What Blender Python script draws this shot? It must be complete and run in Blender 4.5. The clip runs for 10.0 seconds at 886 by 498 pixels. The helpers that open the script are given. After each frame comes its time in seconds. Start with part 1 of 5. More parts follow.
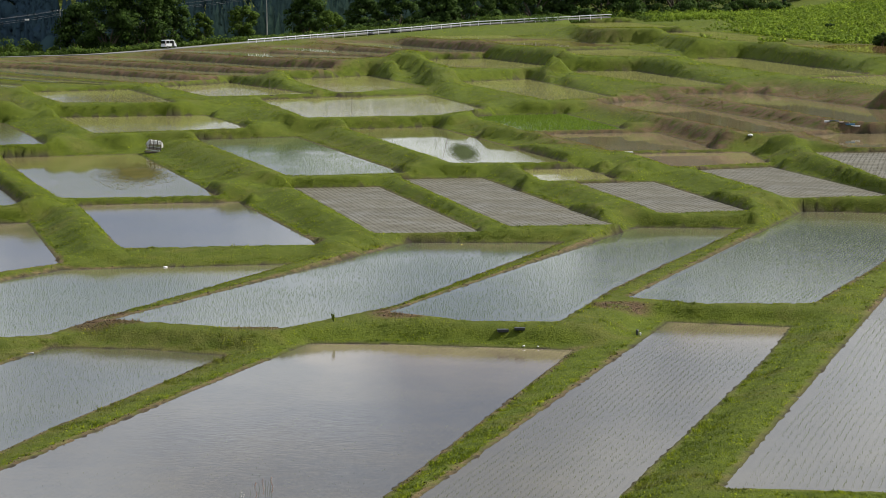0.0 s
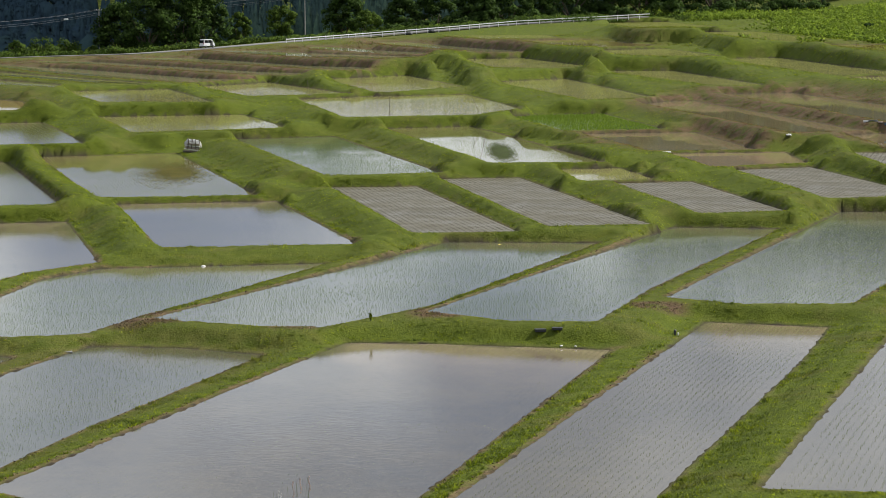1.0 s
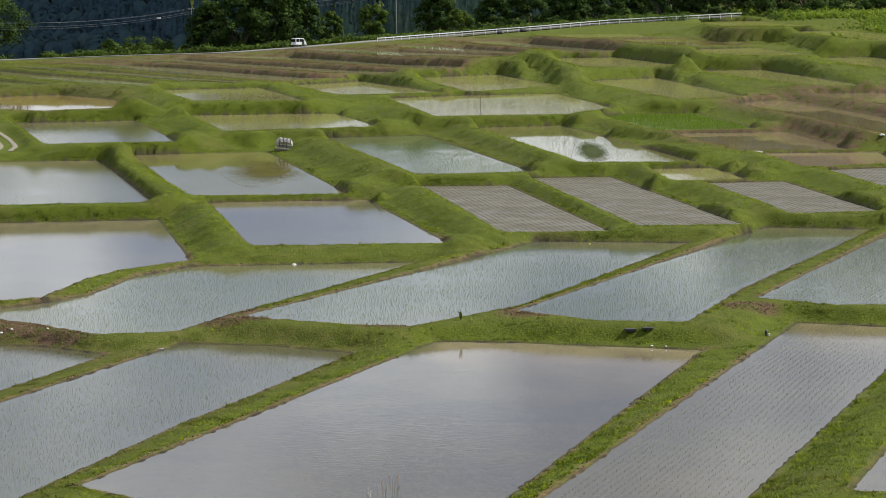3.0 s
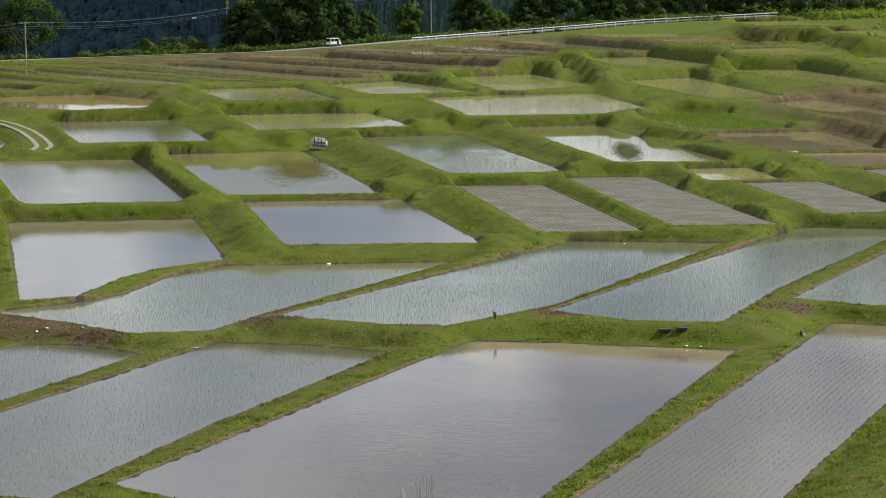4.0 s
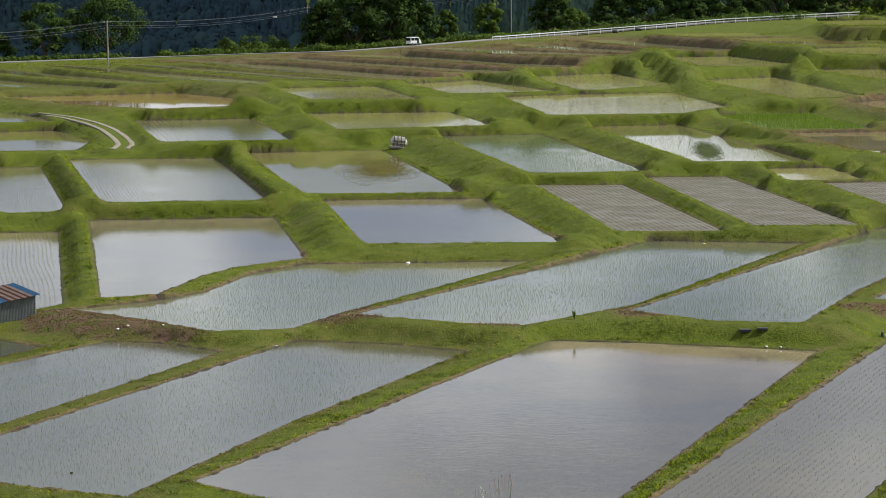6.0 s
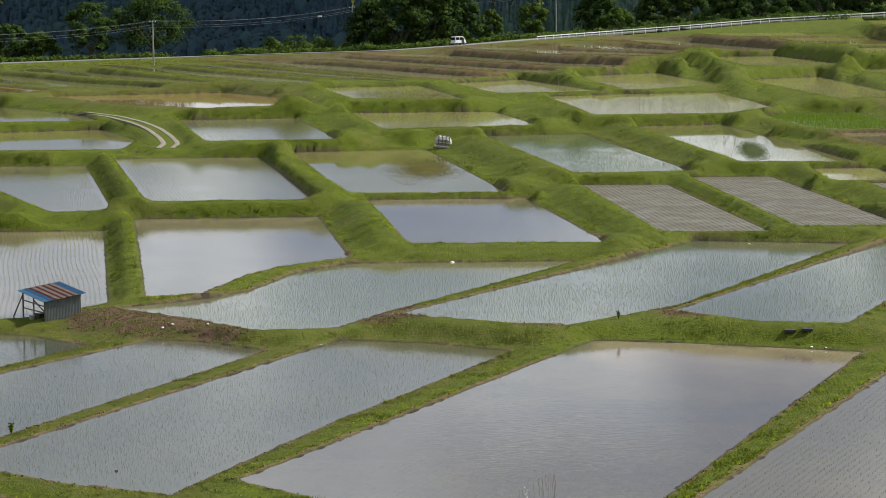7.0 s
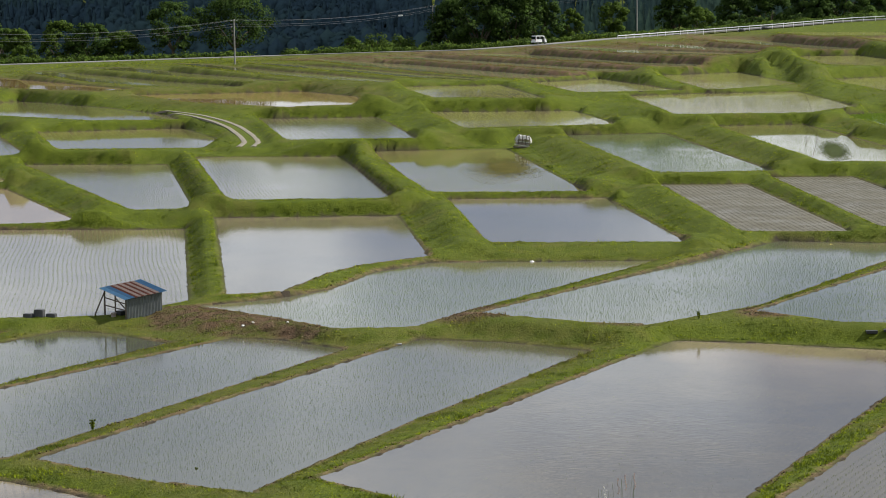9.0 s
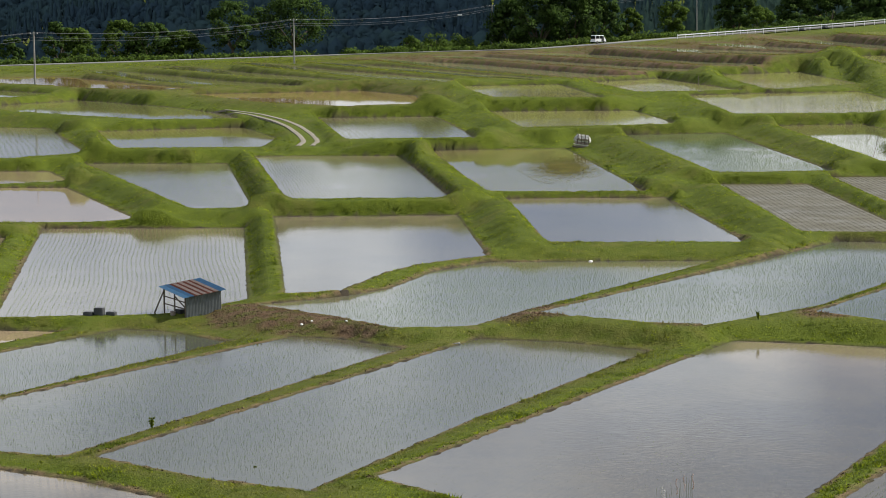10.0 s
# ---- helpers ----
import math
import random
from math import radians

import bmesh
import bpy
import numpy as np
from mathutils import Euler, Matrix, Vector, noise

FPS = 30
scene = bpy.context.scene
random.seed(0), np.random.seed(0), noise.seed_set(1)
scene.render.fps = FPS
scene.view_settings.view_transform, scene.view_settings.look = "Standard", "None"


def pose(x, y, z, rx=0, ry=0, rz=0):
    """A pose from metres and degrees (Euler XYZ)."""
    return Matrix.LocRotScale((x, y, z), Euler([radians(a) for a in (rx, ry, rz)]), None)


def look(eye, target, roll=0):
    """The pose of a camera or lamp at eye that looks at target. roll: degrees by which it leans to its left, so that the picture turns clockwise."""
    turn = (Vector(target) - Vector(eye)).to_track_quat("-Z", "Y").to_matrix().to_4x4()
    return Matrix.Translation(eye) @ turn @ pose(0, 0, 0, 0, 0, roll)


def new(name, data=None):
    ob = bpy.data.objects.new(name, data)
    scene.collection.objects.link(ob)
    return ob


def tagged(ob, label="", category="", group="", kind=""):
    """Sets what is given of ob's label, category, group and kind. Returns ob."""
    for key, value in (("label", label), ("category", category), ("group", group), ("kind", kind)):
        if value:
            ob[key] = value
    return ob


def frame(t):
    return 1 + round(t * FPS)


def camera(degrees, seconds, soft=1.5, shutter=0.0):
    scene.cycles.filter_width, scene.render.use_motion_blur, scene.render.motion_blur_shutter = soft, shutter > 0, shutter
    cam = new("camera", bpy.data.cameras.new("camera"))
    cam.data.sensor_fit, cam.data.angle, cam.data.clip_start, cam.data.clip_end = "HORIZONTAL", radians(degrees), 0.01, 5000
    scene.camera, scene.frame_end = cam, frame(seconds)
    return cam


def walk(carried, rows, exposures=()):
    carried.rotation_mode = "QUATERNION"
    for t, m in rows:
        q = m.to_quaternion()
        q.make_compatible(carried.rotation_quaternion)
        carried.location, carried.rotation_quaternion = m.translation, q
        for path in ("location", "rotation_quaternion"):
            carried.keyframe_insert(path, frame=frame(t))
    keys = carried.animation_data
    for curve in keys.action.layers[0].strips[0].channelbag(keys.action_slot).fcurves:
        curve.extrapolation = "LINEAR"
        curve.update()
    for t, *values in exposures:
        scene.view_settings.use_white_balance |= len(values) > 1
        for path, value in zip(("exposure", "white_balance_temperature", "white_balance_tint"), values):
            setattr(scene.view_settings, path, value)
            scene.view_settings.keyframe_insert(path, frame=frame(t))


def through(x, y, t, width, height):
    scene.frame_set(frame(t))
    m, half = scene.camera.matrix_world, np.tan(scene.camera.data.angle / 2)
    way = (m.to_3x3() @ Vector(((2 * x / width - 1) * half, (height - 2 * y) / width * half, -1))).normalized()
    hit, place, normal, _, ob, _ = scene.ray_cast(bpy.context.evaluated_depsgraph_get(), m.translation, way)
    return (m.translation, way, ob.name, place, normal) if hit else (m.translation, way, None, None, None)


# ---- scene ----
from mathutils import bvhtree, geometry

# The camera stands on a rise and turns to its left on a level head.
cam = camera(21.17, 10.0, soft=0.85)
EYE = (0.0, 0.0, 17.2)
TILT, LEAN = -6.046, -0.613
TURNS = [(0.0, 0.0), (0.5, 0.401), (1.0, 0.914), (1.5, 1.477), (2.0, 2.019), (2.5, 2.549), (3.0, 3.107), (3.2, 3.333),
         (4.3, 4.110), (4.5, 4.233), (5.0, 4.747), (5.5, 5.336), (5.7, 5.542), (6.8, 6.766), (7.0, 6.949), (7.5, 7.331),
         (8.0, 7.772), (8.5, 8.358), (9.0, 8.887), (9.5, 9.500), (10.0, 10.312)]


def aim(turn):
    a, p = radians(turn), radians(TILT)
    way = Vector((-math.sin(a) * math.cos(p), math.cos(a) * math.cos(p), math.sin(p)))
    return look(EYE, Vector(EYE) + way * 100, LEAN)


walk(cam, [(t, aim(turn)) for t, turn in TURNS])

# ---- world and sun ----
SUN_UP, SUN_RIGHT = 43.0, 70.0  # degrees above the horizon, and to the right of the first view
scene.view_settings.exposure = 0.27
world = bpy.data.worlds.new("sky")
scene.world = world
world.use_nodes = True
wn = world.node_tree.nodes
wl = world.node_tree.links
wn.clear()
w_out = wn.new("ShaderNodeOutputWorld")
w_sky = wn.new("ShaderNodeTexSky")
w_sky.sky_type, w_sky.sun_disc = "NISHITA", False
w_sky.sun_elevation, w_sky.sun_rotation = radians(SUN_UP), radians(SUN_RIGHT)
w_bg = wn.new("ShaderNodeBackground")
w_bg.inputs["Strength"].default_value = 0.085
w_cloud = wn.new("ShaderNodeBackground")
w_cloud.inputs["Strength"].default_value = 0.72
w_mix = wn.new("ShaderNodeMixShader")
w_co = wn.new("ShaderNodeTexCoord")
w_map = wn.new("ShaderNodeMapping")
w_map.inputs["Scale"].default_value = (1.0, 1.0, 2.2)
w_noise = wn.new("ShaderNodeTexNoise")
w_noise.inputs["Scale"].default_value = 5.5
w_noise.inputs["Detail"].default_value = 7.0
w_noise.inputs["Roughness"].default_value = 0.55
w_ramp = wn.new("ShaderNodeValToRGB")
w_ramp.color_ramp.elements[0].position, w_ramp.color_ramp.elements[1].position = 0.14, 0.36
w_tone = wn.new("ShaderNodeTexNoise")
w_tone.inputs["Scale"].default_value = 5.5
w_tone.inputs["Detail"].default_value = 5.0
w_tone.inputs["Roughness"].default_value = 0.5
w_tint = wn.new("ShaderNodeValToRGB")
w_tint.color_ramp.elements[0].position, w_tint.color_ramp.elements[0].color = 0.385, (0.36, 0.43, 0.58, 1)
w_tint.color_ramp.elements[1].position, w_tint.color_ramp.elements[1].color = 0.50, (1.14, 1.19, 1.22, 1)
wl.new(w_co.outputs["Generated"], w_map.inputs["Vector"])
wl.new(w_map.outputs["Vector"], w_noise.inputs["Vector"])
w_drift = wn.new("ShaderNodeMapping")
w_drift.inputs["Scale"].default_value = (1.0, 1.0, 2.2)
w_drift.inputs["Location"].default_value = (-12.289, 1.882, 14.77)
wl.new(w_co.outputs["Generated"], w_drift.inputs["Vector"])
wl.new(w_drift.outputs["Vector"], w_tone.inputs["Vector"])
wl.new(w_noise.outputs["Fac"], w_ramp.inputs["Fac"])
wl.new(w_tone.outputs["Fac"], w_tint.inputs["Fac"])
w_split = wn.new("ShaderNodeSeparateXYZ")
w_rise = wn.new("ShaderNodeValToRGB")  # pale towards the horizon, greyer cloud higher up
for pos, v in ((0.0, (0.8, 0.82, 0.84)), (0.05, (0.82, 0.84, 0.86)), (0.09, (1.0, 1.0, 1.0)), (0.18, (0.72, 0.75, 0.84)), (1.0, (0.6, 0.63, 0.7))):
    el = w_rise.color_ramp.elements[0 if pos == 0.0 else -1] if pos in (0.0, 1.0) else w_rise.color_ramp.elements.new(pos)
    el.position, el.color = pos, (*v, 1)
w_dim = wn.new("ShaderNodeMix")
w_dim.data_type, w_dim.blend_type = "RGBA", "MULTIPLY"
w_dim.inputs[0].default_value = 1.0
wl.new(w_co.outputs["Generated"], w_split.inputs[0])
wl.new(w_split.outputs["Z"], w_rise.inputs["Fac"])
wl.new(w_tint.outputs["Color"], w_dim.inputs[6])
wl.new(w_rise.outputs["Color"], w_dim.inputs[7])
wl.new(w_dim.outputs[2], w_cloud.inputs["Color"])
wl.new(w_sky.outputs["Color"], w_bg.inputs["Color"])
wl.new(w_ramp.outputs["Color"], w_mix.inputs["Fac"])
wl.new(w_bg.outputs["Background"], w_mix.inputs[1])
wl.new(w_cloud.outputs["Background"], w_mix.inputs[2])
wl.new(w_mix.outputs["Shader"], w_out.inputs["Surface"])

sun = new("sun", bpy.data.lights.new("sun", "SUN"))
sun.data.energy, sun.data.angle, sun.data.color = 5.0, radians(0.8), (1.0, 0.965, 0.89)
_a, _e = radians(SUN_RIGHT), radians(SUN_UP)
sun.matrix_world = look((math.sin(_a) * math.cos(_e) * 300, math.cos(_a) * math.cos(_e) * 300, math.sin(_e) * 300), (0, 0, 0))

# ---- materials ----


class Nodes:
    """A small helper round one node material."""

    def __init__(self, name):
        self.mat = bpy.data.materials.new(name)
        self.mat.use_nodes = True
        self.tree = self.mat.node_tree
        self.bsdf = self.tree.nodes["Principled BSDF"]
        self.out = self.tree.nodes["Material Output"]

    def node(self, kind, **values):
        n = self.tree.nodes.new(kind)
        for key, v in values.items():
            n.inputs[key.replace("_", " ")].default_value = v
        return n

    def link(self, a, b):
        self.tree.links.new(a, b)

    def noise(self, scale, detail=4.0, rough=0.55, stretch=(1, 1, 1), spin=0.0):
        co = self.tree.nodes.new("ShaderNodeTexCoord")
        mp = self.tree.nodes.new("ShaderNodeMapping")
        mp.inputs["Scale"].default_value = stretch
        mp.inputs["Rotation"].default_value = (0, 0, spin)
        self.link(co.outputs["Object"], mp.inputs["Vector"])
        n = self.node("ShaderNodeTexNoise", Scale=scale, Detail=detail, Roughness=rough)
        self.link(mp.outputs["Vector"], n.inputs["Vector"])
        return n.outputs["Fac"]

    def ramp(self, fac, *stops):
        r = self.tree.nodes.new("ShaderNodeValToRGB")
        els = r.color_ramp.elements
        while len(els) < len(stops):
            els.new(0.5)
        for el, (pos, col) in zip(els, stops):
            el.position = pos
            el.color = (*col, 1) if len(col) == 3 else col
        self.link(fac, r.inputs["Fac"])
        return r.outputs["Color"]

    def mix(self, fac, a, b, how="MIX"):
        m = self.tree.nodes.new("ShaderNodeMix")
        m.data_type, m.blend_type = "RGBA", how
        for socket, v in ((m.inputs[0], fac), (m.inputs[6], a), (m.inputs[7], b)):
            if isinstance(v, (int, float)):
                socket.default_value = v
            elif isinstance(v, tuple):
                socket.default_value = (*v, 1)
            else:
                self.link(v, socket)
        return m.outputs[2]

    def attribute(self, name):
        a = self.tree.nodes.new("ShaderNodeAttribute")
        a.attribute_name = name
        return a.outputs["Fac"]

    def math(self, how, a, b):
        m = self.tree.nodes.new("ShaderNodeMath")
        m.operation = how
        m.use_clamp = True
        for socket, v in ((m.inputs[0], a), (m.inputs[1], b)):
            if isinstance(v, (int, float)):
                socket.default_value = v
            else:
                self.link(v, socket)
        return m.outputs[0]

    def bump(self, height, strength, distance):
        b = self.node("ShaderNodeBump", Strength=strength, Distance=distance)
        self.link(height, b.inputs["Height"])
        self.link(b.outputs["Normal"], self.bsdf.inputs["Normal"])

    def set(self, color=None, rough=None, metal=None, spec=None):
        for key, v in (("Base Color", color), ("Roughness", rough), ("Metallic", metal), ("Specular IOR Level", spec)):
            if v is None:
                continue
            if isinstance(v, (int, float)):
                self.bsdf.inputs[key].default_value = v
            elif isinstance(v, tuple):
                self.bsdf.inputs[key].default_value = (*v, 1)
            else:
                self.link(v, self.bsdf.inputs[key])
        return self


def plain(name, color, rough=0.7, metal=0.0, wear=0.25, scale=6.0):
    """A surface of one colour with stains at two scales and a little relief."""
    n = Nodes(name)
    coarse, fine = n.noise(scale, 5), n.noise(scale * 9, 4)
    dark = tuple(c * (1 - wear) for c in color)
    lite = tuple(min(1.0, c * (1 + wear * 0.6)) for c in color)
    col = n.mix(0.35, n.ramp(coarse, (0.3, dark), (0.7, lite)), n.ramp(fine, (0.3, dark), (0.7, lite)))
    n.set(color=col, rough=rough, metal=metal)
    n.bump(fine, 0.25, 0.01)
    return n.mat


def ground_material():
    n = Nodes("turf_and_soil")
    big, mid, fine = n.noise(0.09, 4), n.noise(0.9, 5), n.noise(7.0, 5, 0.7)
    green = n.mix(0.5, n.ramp(mid, (0.3, (0.030, 0.050, 0.004)), (0.72, (0.105, 0.135, 0.009))),
                  n.ramp(fine, (0.3, (0.022, 0.038, 0.004)), (0.7, (0.105, 0.135, 0.01))))
    green = n.mix(n.math("MULTIPLY", big, 0.5), green, (0.12, 0.14, 0.014))
    soil = n.mix(0.5, n.ramp(mid, (0.3, (0.085, 0.058, 0.028)), (0.7, (0.19, 0.135, 0.068))),
                 n.ramp(fine, (0.3, (0.05, 0.034, 0.016)), (0.7, (0.25, 0.18, 0.095))))
    straw = n.mix(0.5, n.ramp(mid, (0.3, (0.06, 0.035, 0.021)), (0.7, (0.14, 0.085, 0.05))),
                  n.ramp(fine, (0.3, (0.05, 0.032, 0.018)), (0.7, (0.2, 0.135, 0.08))))
    dry = n.math("MULTIPLY", n.attribute("dry"), n.ramp(mid, (0.36, (0.25,) * 3), (0.56, (1.0,) * 3)))
    bare = n.math("MULTIPLY", n.attribute("soil"), n.ramp(n.noise(1.4, 4), (0.34, (0.2,) * 3), (0.58, (1.0,) * 3)))
    col = n.mix(bare, n.mix(dry, green, straw), soil)
    # dark brink: damp mud, and the shade under overhanging grass put into colour
    col = n.mix(n.attribute("wet_shade"), col, (0.04, 0.032, 0.022))
    n.set(color=col, rough=0.95, spec=0.15)
    n.bump(fine, 0.9, 0.12)
    return n.mat


def foliage_material(name, dark, light, dry=None, through=0.3, scale=0.6, lay=False, each=0.5):
    """Leaves: colour by clump and by leaf, with light passing through them; lay: short turf that shades with the lie of the bank."""
    n = Nodes(name)
    geo = n.tree.nodes.new("ShaderNodeNewGeometry")
    col = n.mix(1 - each, n.ramp(geo.outputs["Random Per Island"], (0.0, dark), (1.0, light)),
                n.ramp(n.noise(scale, 3), (0.35, dark), (0.65, light)))
    if dry:
        blotch = n.ramp(n.noise(0.45, 6, 0.7), (0.34, (0.5, 0.56, 0.5)), (0.5, (0.9, 0.92, 0.9)), (0.68, (1.25, 1.2, 1.1)))
        col = n.mix(1.0, col, blotch, "MULTIPLY")
        clump = n.ramp(n.noise(3.2, 4, 0.75), (0.34, (0.52, 0.56, 0.5)), (0.5, (0.95, 0.95, 0.95)), (0.66, (1.3, 1.25, 1.2)))
        col = n.mix(1.0, col, clump, "MULTIPLY")
        pick = n.math("MULTIPLY", n.attribute("dry"), n.ramp(n.noise(0.9, 5), (0.36, (0.2,) * 3), (0.56, (1.0,) * 3)))
        col = n.mix(pick, col, n.ramp(geo.outputs["Random Per Island"], (0.0, tuple(c * 0.5 for c in dry)), (1.0, dry)))
    n.set(color=col, rough=0.75, spec=0.08)
    t = n.node("ShaderNodeBsdfTranslucent")
    n.link(col, t.inputs["Color"])
    if lay:
        a = n.tree.nodes.new("ShaderNodeAttribute")
        a.attribute_name = "lay"
        n.link(a.outputs["Vector"], n.bsdf.inputs["Normal"])
    m = n.node("ShaderNodeMixShader", Fac=through)
    n.link(n.bsdf.outputs["BSDF"], m.inputs[1])
    n.link(t.outputs["BSDF"], m.inputs[2])
    n.link(m.outputs["Shader"], n.out.inputs["Surface"])
    return n.mat


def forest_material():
    """Closed crowns of far-off woods; distance haze is put into their blue-green tones, which change from tree to tree.
    """
    n = Nodes("hazy_far_woods")
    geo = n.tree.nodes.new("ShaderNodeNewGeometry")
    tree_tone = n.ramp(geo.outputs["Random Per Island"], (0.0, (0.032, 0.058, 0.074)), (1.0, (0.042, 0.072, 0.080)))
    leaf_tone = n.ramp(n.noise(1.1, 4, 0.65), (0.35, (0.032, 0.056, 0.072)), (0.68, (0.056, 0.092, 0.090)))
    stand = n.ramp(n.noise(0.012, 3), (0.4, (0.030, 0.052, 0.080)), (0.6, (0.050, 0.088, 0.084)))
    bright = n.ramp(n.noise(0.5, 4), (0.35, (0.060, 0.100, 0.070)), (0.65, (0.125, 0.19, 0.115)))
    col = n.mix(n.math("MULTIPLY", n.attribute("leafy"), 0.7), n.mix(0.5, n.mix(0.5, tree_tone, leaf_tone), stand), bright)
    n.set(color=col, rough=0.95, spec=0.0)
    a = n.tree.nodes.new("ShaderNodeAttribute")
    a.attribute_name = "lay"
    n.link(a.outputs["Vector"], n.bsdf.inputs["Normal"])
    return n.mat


def water_material(name, thin, deep, ripple=0.02, rows=None, row_dark=0.0, film=0.02, mud=0.0, far_brown=None):
    """Still, shallow field water over mud; rows: the direction of the planted rows, whose furrows show in the mud."""
    n = Nodes(name)
    cloud, fine = n.noise(0.12, 4), n.noise(1.6, 5)
    col = n.mix(0.4, n.ramp(cloud, (0.32, thin), (0.68, deep)), n.ramp(fine, (0.3, thin), (0.7, deep)))
    if far_brown:
        col = n.mix(n.math("MULTIPLY", n.attribute("far_brown"), n.ramp(n.noise(0.3, 5), (0.3, (0.55,) * 3), (0.65, (1.0,) * 3))), col, far_brown)
    rough = n.ramp(n.noise(0.25, 5), (0.35, (film,) * 3), (0.7, (film + 0.03 + mud * 0.4,) * 3))
    height = n.noise(2.2, 3, stretch=(1.0, 3.0, 1.0), spin=0.4)
    if rows is not None:
        co = n.tree.nodes.new("ShaderNodeTexCoord")
        mp = n.tree.nodes.new("ShaderNodeMapping")
        mp.inputs["Rotation"].default_value = (0, 0, -rows)
        n.link(co.outputs["Object"], mp.inputs["Vector"])
        wave = n.node("ShaderNodeTexWave", Scale=0.7 if mud else 1.047, Distortion=0.8, Detail=1.0, Detail_Scale=0.4)
        wave.bands_direction = "Y"
        n.link(mp.outputs["Vector"], wave.inputs["Vector"])
        band = n.ramp(wave.outputs["Fac"], (0.55, (0,) * 3), (0.95, (1,) * 3))
        worn = n.math("MULTIPLY", band, n.ramp(n.noise(0.5, 4), (0.35, (0.15,) * 3), (0.6, (1.0,) * 3)))
        col = n.mix(n.math("MULTIPLY", worn, row_dark), col, tuple(c * 0.35 for c in deep))
        if mud:
            rough = n.mix(n.math("MULTIPLY", worn, mud), rough, (0.75, 0.75, 0.75))
    n.set(color=col, rough=rough)
    n.bsdf.inputs["IOR"].default_value = 1.33
    n.bump(height, ripple, 0.05)
    return n.mat


GROUND = ground_material()
GRASS = foliage_material("grass_blades", (0.024, 0.044, 0.002), (0.30, 0.355, 0.012), dry=(0.18, 0.09, 0.044), through=0.33, scale=0.8, lay=True)
TURF = foliage_material("bank_turf", (0.044, 0.078, 0.004), (0.265, 0.325, 0.013), dry=(0.185, 0.105, 0.056), through=0.08, scale=1.6, lay=True, each=0.3)
RICE = foliage_material("rice_blades", (0.11, 0.165, 0.05), (0.20, 0.275, 0.085), through=0.3)
RICE_FAR = foliage_material("pale_rice_blades", (0.20, 0.23, 0.055), (0.34, 0.36, 0.11), through=0.4)
STUBBLE = foliage_material("muddy_stubble", (0.05, 0.04, 0.025), (0.12, 0.11, 0.05), through=0.1)
LUSH = foliage_material("dense_rice_blades", (0.11, 0.165, 0.016), (0.19, 0.26, 0.03), through=0.3)
LEAF = foliage_material("broad_leaves", (0.020, 0.042, 0.009), (0.064, 0.11, 0.02), through=0.22, scale=0.25, lay=True)
LEAF_LIGHT = foliage_material("light_leaves", (0.028, 0.054, 0.009), (0.09, 0.14, 0.02), through=0.25, scale=0.3, lay=True)
WEED = foliage_material("rank_weeds", (0.05, 0.095, 0.008), (0.22, 0.30, 0.03), through=0.3, scale=0.25, lay=True)
# colours of the tree reflections that are laid on the water as flecks
GREEN_REFLECTION = foliage_material("green_reflection", (0.045, 0.06, 0.02), (0.10, 0.12, 0.04), through=0.1, scale=0.5)
OLIVE_REFLECTION = foliage_material("reflection_flecks", (0.085, 0.075, 0.014), (0.15, 0.13, 0.026), through=0.1, scale=0.5)
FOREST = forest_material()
STEM = plain("green_stems", (0.09, 0.13, 0.03), 0.8, wear=0.3)
BARK = plain("bark", (0.09, 0.07, 0.05), 0.95, wear=0.4)
ASPHALT = plain("worn_asphalt", (0.17, 0.165, 0.16), 0.9, wear=0.2, scale=0.6)
GRAVEL = plain("pale_gravel", (0.21, 0.185, 0.14), 0.95, wear=0.3, scale=1.2)

# ---- mesh helpers ----


def tri_mesh(name, verts, tris, material, smooth=False, **attributes):
    """An object from arrays of places and triangles, with float attributes of the points."""
    me = bpy.data.meshes.new(name)
    verts, tris = np.asarray(verts, np.float32), np.asarray(tris, np.int32)
    me.vertices.add(len(verts))
    me.vertices.foreach_set("co", verts.ravel())
    me.loops.add(tris.size)
    me.loops.foreach_set("vertex_index", tris.ravel())
    me.polygons.add(len(tris))
    me.polygons.foreach_set("loop_start", np.arange(0, tris.size, 3, dtype=np.int32))
    if smooth:
        me.polygons.foreach_set("use_smooth", np.ones(len(tris), bool))
    for key, values in attributes.items():
        values = np.asarray(values, np.float32)
        if values.ndim == 2:
            me.attributes.new(key, "FLOAT_VECTOR", "POINT").data.foreach_set("vector", values.ravel())
        else:
            me.attributes.new(key, "FLOAT", "POINT").data.foreach_set("value", values)
    me.update(calc_edges=True)
    me.materials.append(material)
    return new(name, me)


def part(name, bm, material, parent=None, label="", smooth=False):
    me = bpy.data.meshes.new(name)
    bm.to_mesh(me)
    bm.free()
    me.materials.append(material)
    if smooth:
        for p in me.polygons:
            p.use_smooth = True
    ob = new(name, me)
    if parent:
        ob.parent = parent
    return tagged(ob, label)


def add_box(bm, size, at=(0, 0, 0), turn=None, bevel=0.0):
    m = Matrix.Translation(at) @ (turn or Matrix.Identity(4)) @ Matrix.Diagonal((*size, 1))
    made = bmesh.ops.create_cube(bm, size=1, matrix=m)
    if bevel:
        edges = list({e for v in made["verts"] for e in v.link_edges})
        bmesh.ops.bevel(bm, geom=edges, offset=bevel, segments=2, affect="EDGES")
    return bm


